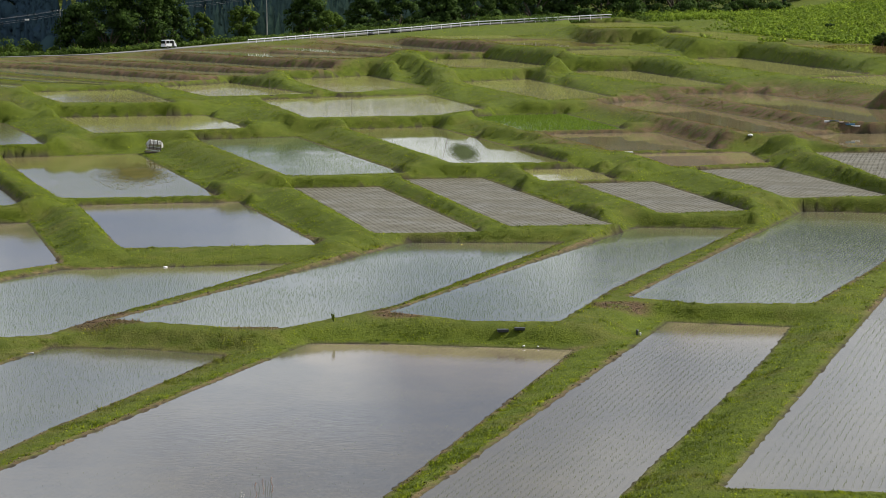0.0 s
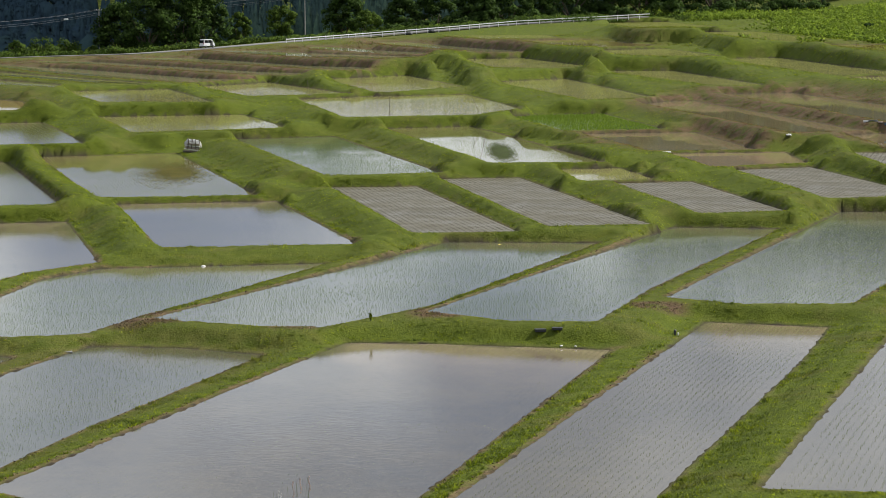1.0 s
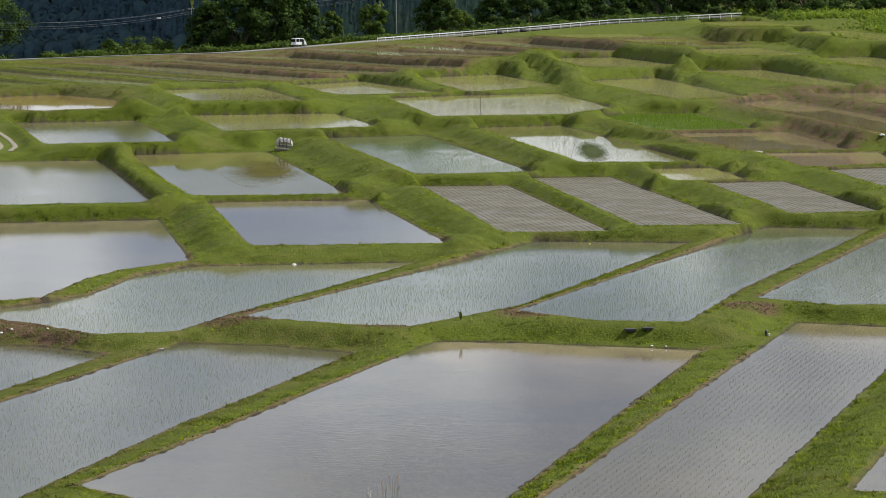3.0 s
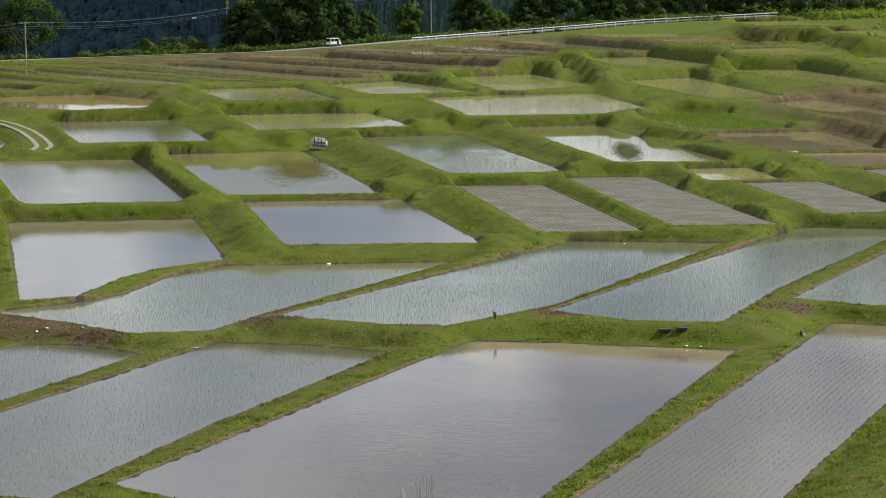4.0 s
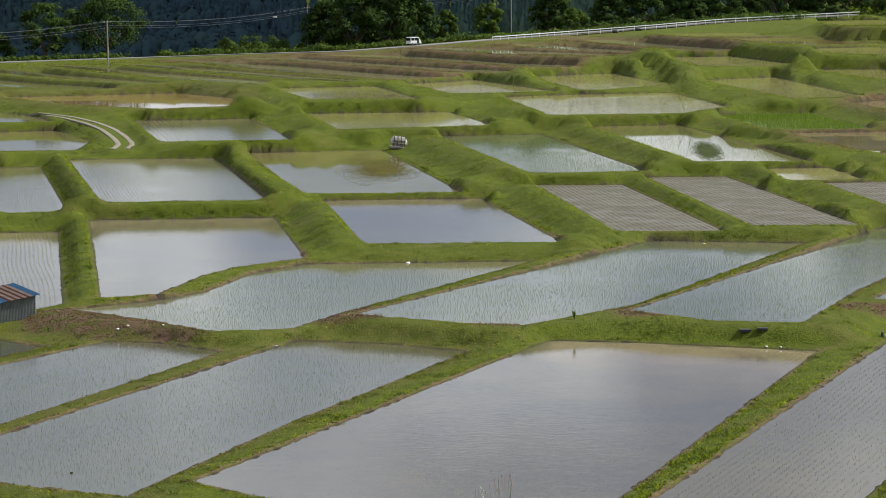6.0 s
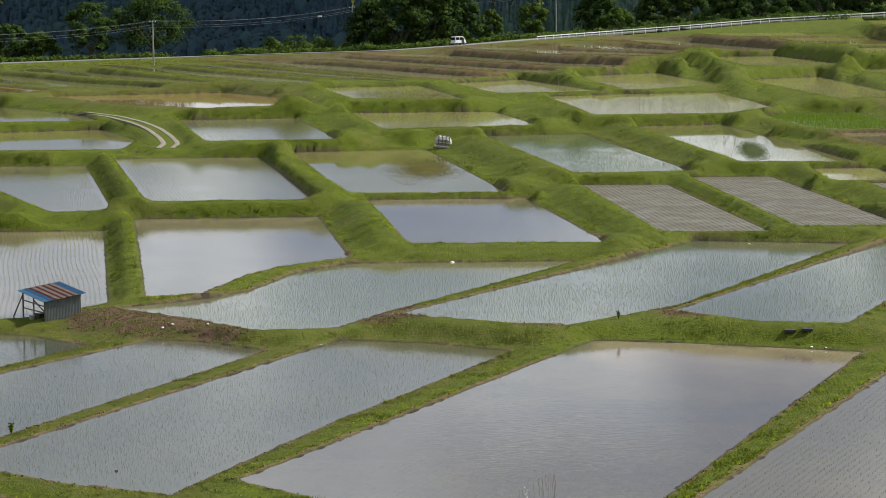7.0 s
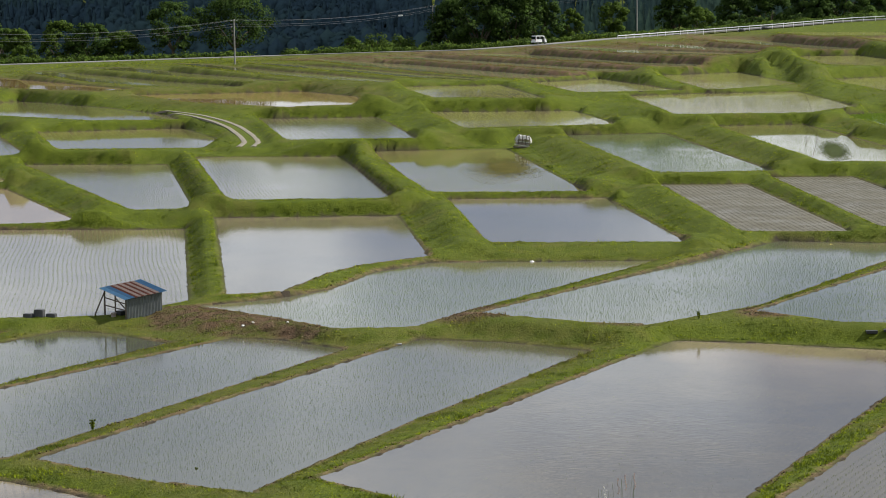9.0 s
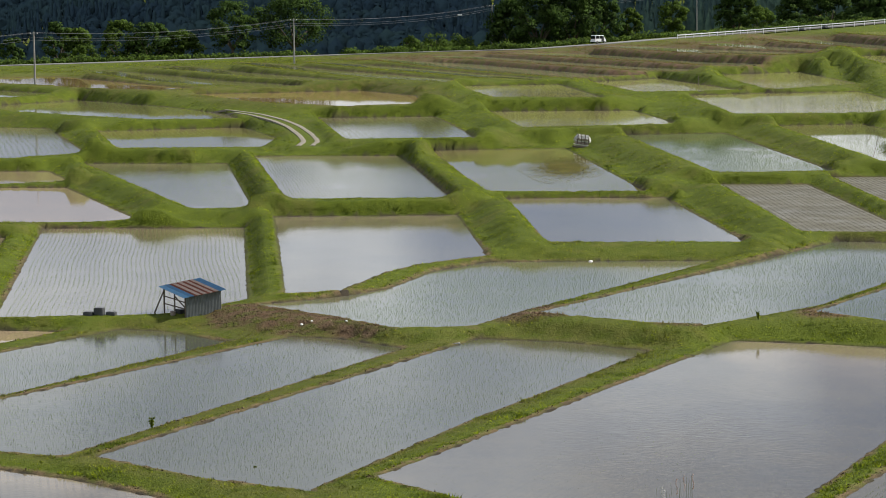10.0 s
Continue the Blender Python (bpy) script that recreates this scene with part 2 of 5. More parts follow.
def add_rod(bm, a, b, r1, r2=None, sides=8):
    a, b = Vector(a), Vector(b)
    m = Matrix.Translation((a + b) / 2) @ (b - a).to_track_quat("Z", "Y").to_matrix().to_4x4()
    bmesh.ops.create_cone(bm, cap_ends=True, segments=sides, radius1=r1, radius2=r1 if r2 is None else r2, depth=(b - a).length, matrix=m)
    return bm


def box(*a, **k):
    return add_box(bmesh.new(), *a, **k)


def rod(*a, **k):
    return add_rod(bmesh.new(), *a, **k)


# ---- the plan of the fields: kind, water level, corners ----
PADDIES = []


def paddy(kind, level, *corners):
    PADDIES.append((kind, level, np.array(corners, float)))


paddy("open", -0.80, (-32.9, 71.9), (-22.6, 73.3), (-25.3, 81.5), (-29.4, 84.2), (-33.2, 85.9), (-38.3, 85.9))
paddy("mud", -0.87, (-55.3, 124.1), (-48.9, 109.5), (-44.0, 123.5))
paddy("sparse", -0.82, (-49.0, 103.2), (-43.1, 90.7), (-33.6, 120.4), (-37.8, 123.8), (-40.8, 124.6))
paddy("sparse", -0.60, (-43.3, 88.5), (-40.9, 87.6), (-34.1, 88.5), (-31.3, 87.8), (-23.5, 117.7), (-27.6, 120.7), (-30.3, 121.1))
paddy("sparse", -0.45, (-29.7, 87.3), (-24.6, 83.9), (-20.0, 82.0), (-16.6, 96.7), (-10.9, 117.1), (-15.5, 119.7), (-20.1, 120.5))
paddy("open", -0.29, (-17.8, 83.9), (-4.7, 72.5), (6.4, 116.7), (-2.5, 119.3), (-6.9, 119.9))
paddy("rows", -0.12, (-3.4, 72.7), (3.4, 72.4), (15.1, 111.4), (18.1, 122.9), (12.0, 125.3))
paddy("rows", 0.40, (9.5, 79.8), (21.0, 77.9), (33.3, 136.8), (27.4, 140.2))
paddy("young", 0.03, (-28.5, 124.6), (-24.6, 120.8), (-20.8, 121.6), (-10.0, 153.7), (-24.6, 151.8), (-27.2, 146.4), (-28.2, 137.2), (-30.6, 132.7), (-34.2, 129.1))
paddy("young", 0.44, (-17.5, 124.5), (-11.1, 121.0), (-8.2, 120.7), (-2.9, 128.2), (8.0, 161.1), (-2.3, 162.6))
paddy("young", 0.62, (-2.9, 124.9), (1.3, 121.3), (5.8, 120.3), (9.7, 134.4), (21.3, 168.1), (13.9, 169.8))
paddy("young", 0.69, (10.2, 129.4), (14.2, 126.5), (19.8, 126.2), (27.4, 146.1), (40.6, 173.8), (31.9, 178.6), (27.5, 180.4))
paddy("rows", -0.25, (-48.0, 124.5), (-39.0, 126.8), (-35.9, 133.1), (-47.6, 175.9), (-63.2, 174.4))
paddy("rows", -0.11, (-70.0, 165.6), (-58.2, 133.1), (-53.4, 133.6), (-63.1, 166.1))
paddy("open", 0.33, (-33.2, 131.9), (-30.5, 133.8), (-29.7, 142.7), (-28.5, 147.5), (-24.9, 152.8), (-31.9, 181.5), (-46.0, 179.2))
paddy("open", 0.74, (-21.6, 157.8), (-8.3, 158.8), (-16.8, 193.7), (-29.6, 191.9))
paddy("mudrows", 1.03, (-4.8, 163.1), (2.6, 163.5), (-5.5, 204.1), (-13.0, 203.9))
paddy("mudrows", 1.27, (4.6, 164.5), (11.9, 165.4), (3.4, 210.1), (-3.6, 209.1))
paddy("mudrows", 1.46, (15.8, 171.2), (22.4, 172.7), (17.9, 201.1), (11.3, 200.0))
paddy("mudrows", 1.67, (26.3, 180.9), (34.6, 181.4), (29.8, 213.9), (22.6, 211.2))
paddy("mudrows", 2.51, (35.1, 187.4), (37.2, 176.3), (38.5, 175.5), (48.2, 220.0), (43.6, 220.2), (38.8, 219.6), (34.4, 220.6))
paddy("green", 1.66, (8.5, 199.7), (15.0, 201.3), (12.7, 215.1), (7.0, 213.8))
paddy("mud", 0.14, (-77.9, 173.4), (-60.2, 175.5), (-56.8, 178.1), (-73.2, 208.3), (-93.0, 207.3))
paddy("mud", 0.34, (-90.9, 209.0), (-80.0, 209.4), (-74.5, 213.1), (-81.2, 225.9), (-98.0, 225.3))
paddy("rows", 0.53, (-54.1, 183.4), (-48.9, 183.7), (-65.2, 234.9), (-80.5, 234.4))
paddy("rows", 1.20, (-46.5, 185.1), (-33.2, 186.9), (-47.5, 237.3), (-62.6, 236.2))
paddy("mirror", 1.19, (-31.5, 193.2), (-18.4, 194.4), (-32.1, 249.4), (-45.7, 245.5))
paddy("young", 1.77, (-13.5, 207.2), (-3.4, 209.8), (-16.4, 267.1), (-27.5, 263.7))
paddy("mirror", 2.21, (0.9, 215.1), (11.3, 215.3), (-0.9, 277.1), (-11.1, 274.2))
paddy("dark", 2.22, (11.8, 256.2), (16.3, 229.8), (19.8, 230.4), (26.8, 230.4), (23.5, 260.5), (15.2, 260.0), (11.0, 259.0))
paddy("mud", 1.98, (20.5, 210.3), (23.6, 212.4), (29.6, 214.7), (29.5, 229.8), (18.2, 229.3))
paddy("dark", 2.92, (37.3, 238.1), (37.8, 220.8), (40.3, 220.3), (43.1, 220.7), (47.4, 243.3), (43.9, 242.3), (40.6, 242.9), (36.7, 239.6))
paddy("rows", 1.35, (-96.8, 229.8), (-86.5, 230.0), (-81.7, 238.9), (-102.2, 284.9), (-122.8, 291.8))
paddy("mirror", 1.70, (-78.9, 240.8), (-63.4, 242.9), (-66.1, 258.8), (-75.8, 280.8), (-91.6, 272.4))
paddy("rows", 2.47, (-54.8, 244.0), (-41.5, 248.0), (-53.7, 290.7), (-68.2, 288.4))
paddy("green", 2.82, (-38.0, 258.9), (-21.8, 267.8), (-29.8, 298.4), (-47.8, 296.2))
paddy("green", 3.47, (-15.9, 276.0), (-0.1, 279.3), (2.6, 286.5), (4.0, 292.5), (5.4, 295.5), (4.6, 298.2), (-2.1, 338.7), (-11.4, 335.2), (-16.0, 334.3), (-20.5, 330.4), (-25.1, 328.1))
paddy("lush", 2.58, (4.8, 286.2), (9.1, 259.0), (12.9, 260.6), (20.3, 261.3), (15.5, 296.9), (7.4, 295.8), (3.4, 290.2))
paddy("dark", 3.33, (21.1, 304.9), (21.9, 301.3), (31.2, 238.5), (35.1, 239.3), (39.4, 242.8), (38.3, 245.0), (28.3, 314.2), (24.4, 312.6), (20.1, 304.6))
paddy("dark", 4.05, (41.7, 245.4), (44.1, 243.3), (47.0, 244.0), (50.2, 265.7), (41.8, 318.6), (32.5, 317.3))
paddy("green", 5.68, (50.8, 326.3), (55.3, 295.3), (61.4, 280.9), (69.6, 336.5), (61.8, 334.2), (57.5, 331.1), (53.7, 329.9), (49.5, 327.0))
paddy("mirror", 2.78, (-115.4, 302.9), (-103.5, 291.9), (-87.4, 278.9), (-76.6, 281.3), (-81.1, 292.6), (-94.4, 311.6), (-114.8, 333.8), (-121.1, 318.0))
paddy("brown", 3.87, (-79.8, 301.8), (-65.8, 289.9), (-56.2, 295.6), (-61.8, 319.7), (-73.3, 338.0), (-83.8, 332.8), (-95.9, 327.9))
paddy("green", 4.43, (-48.4, 302.0), (-33.6, 299.2), (-45.1, 344.1), (-59.1, 339.1))
paddy("green", 4.02, (-42.6, 364.3), (-32.0, 326.8), (-27.2, 327.7), (-17.8, 333.8), (-19.0, 334.0), (-33.7, 380.2), (-38.5, 371.8), (-43.4, 364.8))
paddy("green", 4.08, (-15.0, 336.1), (-14.3, 335.3), (-11.8, 335.9), (-2.3, 350.9), (-12.1, 405.4), (-18.8, 399.3), (-22.1, 395.0), (-25.5, 393.2))
paddy("green", 4.09, (13.3, 301.8), (19.6, 305.2), (23.1, 311.8), (22.2, 312.0), (21.6, 315.7), (13.9, 381.9), (2.7, 369.9))
paddy("green", 4.95, (32.1, 321.6), (39.0, 321.7), (31.8, 389.0), (20.3, 390.0))
paddy("green", 5.96, (49.2, 327.7), (53.0, 330.5), (56.5, 331.6), (60.3, 334.0), (59.4, 335.9), (53.4, 424.2), (42.0, 421.1))
paddy("green", 5.77, (1.8, 391.1), (10.8, 381.6), (18.1, 391.5), (8.4, 446.6), (4.6, 444.5), (0.7, 444.4), (-3.2, 443.3))
paddy("green", 7.07, (22.0, 421.1), (29.5, 401.5), (40.5, 396.7), (35.7, 456.3), (27.5, 451.6), (23.3, 446.7))
paddy("brown", 7.90, (68.2, 364.6), (71.3, 349.1), (88.3, 404.3), (81.0, 432.9), (63.3, 437.3))
paddy("green", 8.70, (53.2, 476.5), (55.7, 426.4), (65.8, 443.2), (63.7, 547.6), (50.7, 548.1))
paddy("green", 9.95, (35.6, 554.7), (54.7, 548.7), (51.2, 653.4), (34.3, 655.8))
paddy("green", 8.14, (2.5, 520.6), (6.3, 521.9), (10.2, 528.9), (14.1, 530.1), (18.0, 533.2), (17.4, 534.6), (16.1, 566.2), (-8.9, 574.6))
paddy("brown", 7.72, (9.2, 524.9), (9.7, 523.2), (10.2, 519.7), (14.6, 473.0), (21.9, 451.2), (23.4, 448.0), (27.1, 452.4), (34.2, 456.9), (22.7, 532.5), (18.1, 532.3), (8.7, 524.7))
paddy("strip", 5.47, (-65.7, 476.2), (-38.6, 426.5), (-29.0, 406.0), (-23.4, 397.7), (-20.9, 397.9), (-19.1, 401.4), (-18.4, 405.4), (-30.0, 419.7), (-51.5, 470.4), (-63.9, 493.4), (-81.5, 500.9))
paddy("strip", 5.20, (-87.9, 474.1), (-73.8, 456.7), (-58.7, 425.7), (-36.6, 384.0), (-29.8, 379.0), (-27.6, 386.7), (-35.8, 395.3), (-61.3, 444.4), (-78.5, 478.7), (-90.4, 487.8))
paddy("strip", 4.74, (-79.9, 427.3), (-57.4, 382.6), (-45.0, 363.5), (-42.1, 368.6), (-39.0, 372.6), (-36.0, 378.1), (-38.2, 375.6), (-40.6, 375.6), (-43.2, 378.1), (-55.4, 401.5), (-76.0, 443.8), (-85.5, 457.5), (-100.3, 485.4), (-104.1, 486.2))
paddy("olive", 5.12, (-96.2, 424.3), (-79.2, 392.5), (-58.9, 356.8), (-49.2, 343.7), (-48.5, 350.6), (-61.5, 372.7), (-83.8, 415.3), (-109.4, 452.7))
paddy("strip", 6.48, (-42.1, 466.0), (-31.7, 443.8), (-18.4, 430.0), (-9.4, 438.4), (-11.8, 439.9), (-14.3, 442.5), (-34.0, 476.5), (-49.6, 509.6), (-59.9, 514.5))
paddy("strip", 6.82, (-35.9, 503.4), (-19.5, 454.9), (-17.7, 450.8), (-12.6, 441.8), (-11.2, 442.2), (-8.6, 449.9), (-20.5, 479.8), (-33.6, 524.0), (-37.5, 524.5))
paddy("strip", 6.98, (-20.1, 529.1), (0.9, 447.2), (2.1, 445.3), (5.3, 446.2), (8.5, 448.9), (-2.3, 490.1), (-17.0, 560.5), (-24.5, 562.0))
paddy("brown", 4.53, (-135.4, 355.8), (-127.7, 350.3), (-114.5, 335.6), (-100.3, 326.0), (-97.0, 331.8), (-137.1, 387.0), (-145.5, 382.6))
paddy("olive", 4.59, (-113.0, 361.2), (-100.2, 345.6), (-85.6, 333.2), (-82.0, 339.3), (-99.6, 359.6), (-117.4, 388.1), (-138.4, 418.5), (-141.8, 415.8))
paddy("olive", 5.29, (-113.9, 389.8), (-95.9, 359.5), (-85.1, 344.5), (-82.4, 341.0), (-75.4, 339.9), (-101.2, 379.1), (-122.8, 416.8), (-130.8, 414.8))
paddy("olive", 5.39, (-103.6, 403.5), (-82.1, 362.4), (-68.8, 340.9), (-58.2, 328.5), (-60.2, 339.9), (-70.5, 358.2), (-87.3, 385.4), (-113.3, 432.8), (-120.1, 437.8))
paddy("mirror", 3.73, (-135.7, 322.8), (-120.8, 321.8), (-119.7, 335.3), (-132.0, 346.7), (-149.2, 354.9))

# The road along the upper edge of the fields: x, y, z
ROAD = [(-260, 405, 4.2), (-180, 429, 4.9), (-165, 434, 5.1), (-148, 450, 5.2), (-133, 479, 5.1), (-115, 503, 5.1), (-91, 504, 5.7), (-74, 508, 5.9),
        (-59, 521, 6.7), (-46, 536, 7.5), (-30, 574, 8.1), (-11, 595, 9.1), (7, 618, 10.2), (45, 650, 11.5)]
TRACK = [(-88.66, 300.33, 3.3), (-81.24, 292.88, 3.2), (-75.19, 284.58, 3.1), (-70.11, 275.87, 2.85), (-66.39, 268.63, 2.5), (-61.81, 255.77, 2.2), (-59.14, 246.98, 2.05), (-58.24, 240.43, 1.98)]


# Spots of withered, trampled bank: x, y, radius
BARE_BANKS = [(-33.5, 126.5, 4.0), (-30, 124, 4.0), (-26, 122, 3.0), (-17.5, 125, 3.5), (-9.5, 121.5, 2.2), (-2, 124.5, 2.5), (9.5, 126.5, 2.0), (-20, 163, 2.0), (38, 228, 6)]


def smooth_step(a, b, x):
    t = np.clip((x - a) / (b - a), 0, 1)
    return t * t * (3 - 2 * t)


def edge_distance(pts, poly):
    """Signed distance of the points from a polygon's edge: minus inside."""
    a, b = poly, np.roll(poly, -1, 0)
    best = np.full(len(pts), 1e9)
    inside = np.zeros(len(pts), bool)
    for p, q in zip(a, b):
        e = q - p
        u = np.clip(((pts - p) @ e) / (e @ e), 0, 1)
        best = np.minimum(best, np.hypot(*(pts - p - u[:, None] * e).T))
        cut = ((p[1] > pts[:, 1]) != (q[1] > pts[:, 1])) & (pts[:, 0] < (q[0] - p[0]) * (pts[:, 1] - p[1]) / (q[1] - p[1] + 1e-12) + p[0])
        inside ^= cut
    return np.where(inside, -best, best)


def line_distance(pts, line):
    """Distance of the points from a line of (x, y, z) places, and the line's height there."""
    best, height = np.full(len(pts), 1e9), np.zeros(len(pts))
    side = np.zeros(len(pts))
    for p, q in zip(line[:-1], line[1:]):
        p, q = np.array(p, float), np.array(q, float)
        e = (q - p)[:2]
        u = np.clip(((pts - p[:2]) @ e) / (e @ e), 0, 1)
        off = pts - p[:2] - u[:, None] * e
        d = np.hypot(*off.T)
        near = d < best
        best = np.where(near, d, best)
        height = np.where(near, p[2] + u * (q[2] - p[2]), height)
        side = np.where(near, np.sign(e[0] * off[:, 1] - e[1] * off[:, 0]), side)
    return best, height, side


def wobble(pts, scale, seed):
    """Smooth uneven heights from a few crossing waves."""
    rng = np.random.default_rng(seed)
    total = np.zeros(len(pts))
    for _ in range(7):
        a, ph, f = rng.uniform(0, 6.28), rng.uniform(0, 6.28), scale * rng.uniform(0.6, 1.9)
        total += np.sin((pts[:, 0] * math.cos(a) + pts[:, 1] * math.sin(a)) * f + ph)
    return total / 7


def open_land(pts):
    """The lie of the land away from the fields."""
    x, y = pts.T
    far = np.hypot(x, y)
    z = -1.4 + 0.0225 * np.maximum(far - 90, 0)
    z += 0.11 * np.maximum(x - 0.13 * far - 6, 0) * smooth_step(180, 420, far)
    z = z + 0.9 * wobble(pts, 0.02, 3)
    d, h, side = line_distance(pts, ROAD)
    beyond = side > 0
    z = np.where(side < 0, z + (h - 0.2 - z) * smooth_step(90, 15, d), z)
    drop = h - 0.3 - 0.07 * np.maximum(d - 6, 0)
    drop = np.maximum(drop, -45 + 0 * drop)
    left = smooth_step(45, -5, x - 0.06 * (far - 500))
    z = np.where(beyond, drop * left + z * (1 - left), z)
    near_hill = smooth_step(95, 20, far)
    z = z * (1 - near_hill) + (15.2 - 0.16 * far) * near_hill
    ridge = smooth_step(760, 1500, far + 0.25 * x) * (75 + 45 * smooth_step(-300, 500, x) + 16 * wobble(pts, 0.006, 8))
    return z + ridge


def land_height(pts):
    """Height of the land, how bare its soil is and how dry its grass."""
    n = len(PADDIES)
    dist = np.stack([edge_distance(pts, poly) for _, _, poly in PADDIES])
    level = np.array([lv for _, lv, _ in PADDIES])[:, None]
    dryness = np.array([{"strip": 1.0, "dark": 0.95, "brown": 0.4, "olive": 0.2, "sparse": 0.28, "young": 0.12}.get(k, 0.0) for k, _, _ in PADDIES])[:, None]
    base = open_land(pts)
    out = np.maximum(dist, 0)

    def blend(core):
        w = 1.0 / (np.maximum(out - core, 0) + 0.10) ** 3
        wb = 1.0 / 7.0 ** 3
        return (np.sum(w * level, 0) + wb * base) / (np.sum(w, 0) + wb), np.sum(w * dryness, 0) / (np.sum(w, 0) + wb)

    far = np.hypot(*pts.T)
    near = smooth_step(185, 135, far)
    z, dry = blend(0.3)
    # between a higher and a lower field: a narrow crest along the higher one, and a grassy face down to the lower one
    soft = 1.0 / (out + 1.0) ** 3
    upper = level > np.sum(soft * level, 0) / np.sum(soft, 0)
    tight = 1.0 / (out + 0.3) ** 4
    top = np.sum(np.where(upper, tight * level, 0), 0) / np.maximum(np.sum(np.where(upper, tight, 0), 0), 1e-12)
    foot = np.sum(np.where(upper, 0, tight * level), 0) / np.maximum(np.sum(np.where(upper, 0, tight), 0), 1e-12)
    rim = np.min(np.where(upper, out, 99.0), 0)
    toe = np.min(np.where(upper, 99.0, out), 0)
    width = rim + toe
    away = pts / (far[:, None] + 1e-6)
    shifted = np.min(np.where(upper, np.maximum(np.stack([edge_distance(pts + 0.4 * away, poly) for _, _, poly in PADDIES]), 0), 99.0), 0)
    lateral = smooth_step(0.8, 0.4, np.abs(shifted - rim) / 0.4)
    wide = smooth_step(1.0, 3.0, width)
    crest = 0.12 * (1 - 0.75 * near) + np.clip(0.18 * width, 0.0, 0.65) * lateral * wide * (1 - 0.93 * near) * smooth_step(340, 250, far)
    shelf = np.clip(0.2 * width, 0.1, 0.9)
    up = np.clip(toe / np.maximum(width - shelf, 0.2), 0, 1)
    bench = 0.25 * up + 0.75 * smooth_step(0.22, 0.72, up)
    face = foot + 0.08 + (top + crest - foot - 0.08) * bench
    z = z + (face - z) * smooth_step(16, 9, width)
    # where the next field up the slope lies far back, the bank rises steeply and leans back to it
    run, lev, ahead, _ = field_ahead(pts)
    sight = lev + run * (EYE[2] - lev) / (far + np.minimum(run, 1e4)) - 0.05
    rise = level + 0.08 + 1.4 * np.maximum(dist - 0.15, 0)
    rise[np.maximum(ahead, 0), np.arange(len(pts))] = 1e9
    hill = np.minimum(np.min(rise, 0), np.minimum(sight - 0.0004 * np.maximum(far - 250, 0), lev + 0.95))
    raised = (run < 75) * np.maximum(smooth_step(300, 390, far), (1 - lateral) * smooth_step(135, 190, far)) * smooth_step(3, 9, line_distance(pts, TRACK)[0])
    z = z + np.maximum(hill - z, 0) * raised
    z = np.where((far > 150) & (run < 75), np.minimum(z, np.maximum(sight + 0.10, foot + 0.3)), z)
    rough = 0.35 + 0.65 * smooth_step(420, 180, far)
    z = z + rough * (0.045 + 0.02 * (1 - near)) * (wobble(pts, 1.1, 5) + wobble(pts, 2.6, 6)) * smooth_step(0.4, 1.4, np.minimum(rim, toe))
    for x, y, r in BARE_BANKS:
        dry = np.maximum(dry, smooth_step(r, 0.55 * r, np.hypot(pts[:, 0] - x, pts[:, 1] - y)))
    streak = np.clip(1.3 * wobble(pts, 0.55, 64) + 0.9 * wobble(pts, 1.9, 65) - 0.35, 0, 0.22)
    dry = np.maximum(dry, streak)
    nearest = np.min(dist, 0)
    who = np.argmin(dist, 0)
    z = level[who, 0] + 0.03 + (z - level[who, 0] - 0.03) * smooth_step(-0.02, 0.26, nearest)
    z = np.where(far > 120, np.minimum(z, np.min(level + 0.10 + 1.3 * np.maximum(dist - 0.08, 0), 0)), z)
    lip = np.max(np.where(dist < 1.2, level + 0.05 - 0.9 * np.maximum(out - 0.45, 0), -99), 0)
    z = np.maximum(z, lip)
    bed = level[who, 0] - 0.02 - 0.14 * smooth_step(0.0, -0.35, nearest)
    z = np.where(nearest < 0.02, bed, z)
    d, h, side = line_distance(pts, ROAD)
    z = np.where(nearest > 0.3, z + (h - z) * smooth_step(10, 4.5, d), z)
    band = np.where(np.hypot(*pts.T) < 165, 0.22 + 0.12 * wobble(pts, 0.7, 63), 0.0)
    soil = smooth_step(0.20 + band, 0.06 + band, nearest)
    soil = soil * (1 - 0.8 * smooth_step(0.35, 0.6, top - foot))
    d2, h2, _ = line_distance(pts, TRACK)
    z = np.where(nearest > 0.3, z + (h2 - z) * smooth_step(3.0, 1.3, d2), z)
    return z, soil, dry, nearest


def grown(poly, by):
    e = np.roll(poly, -1, 0) - poly
    e = e / np.hypot(*e.T)[:, None]
    nrm = np.stack([e[:, 1], -e[:, 0]], 1)
    prev = np.roll(nrm, 1, 0)
    m = nrm + prev
    m = m / np.maximum(np.sum(m * nrm, 1), 0.35)[:, None]
    return poly + np.clip(m, -2, 2) * by


def field_ahead(pts):
    """For each point the level of the next field further from the rise, the way to it and its distance from the rise."""
    far = np.hypot(*pts.T)
    way = pts / (far[:, None] + 1e-6)
    run, lev = np.full(len(pts), 1e9), np.zeros(len(pts))
    who = np.full(len(pts), -1)
    for k, (_, level, poly) in enumerate(PADDIES):
        for p, q in zip(poly, np.roll(poly, -1, 0)):
            e = q - p
            cross = way[:, 0] * e[1] - way[:, 1] * e[0]
            cross = np.where(np.abs(cross) < 1e-9, 1e-9, cross)
            dx, dy = p[0] - pts[:, 0], p[1] - pts[:, 1]
            r = (dx * e[1] - dy * e[0]) / cross
            u = (dx * way[:, 1] - dy * way[:, 0]) / cross
            hit = (u >= 0) & (u <= 1) & (r > 0) & (r < run)
            run, lev, who = np.where(hit, r, run), np.where(hit, level, lev), np.where(hit, k, who)
    return run, lev, who, far


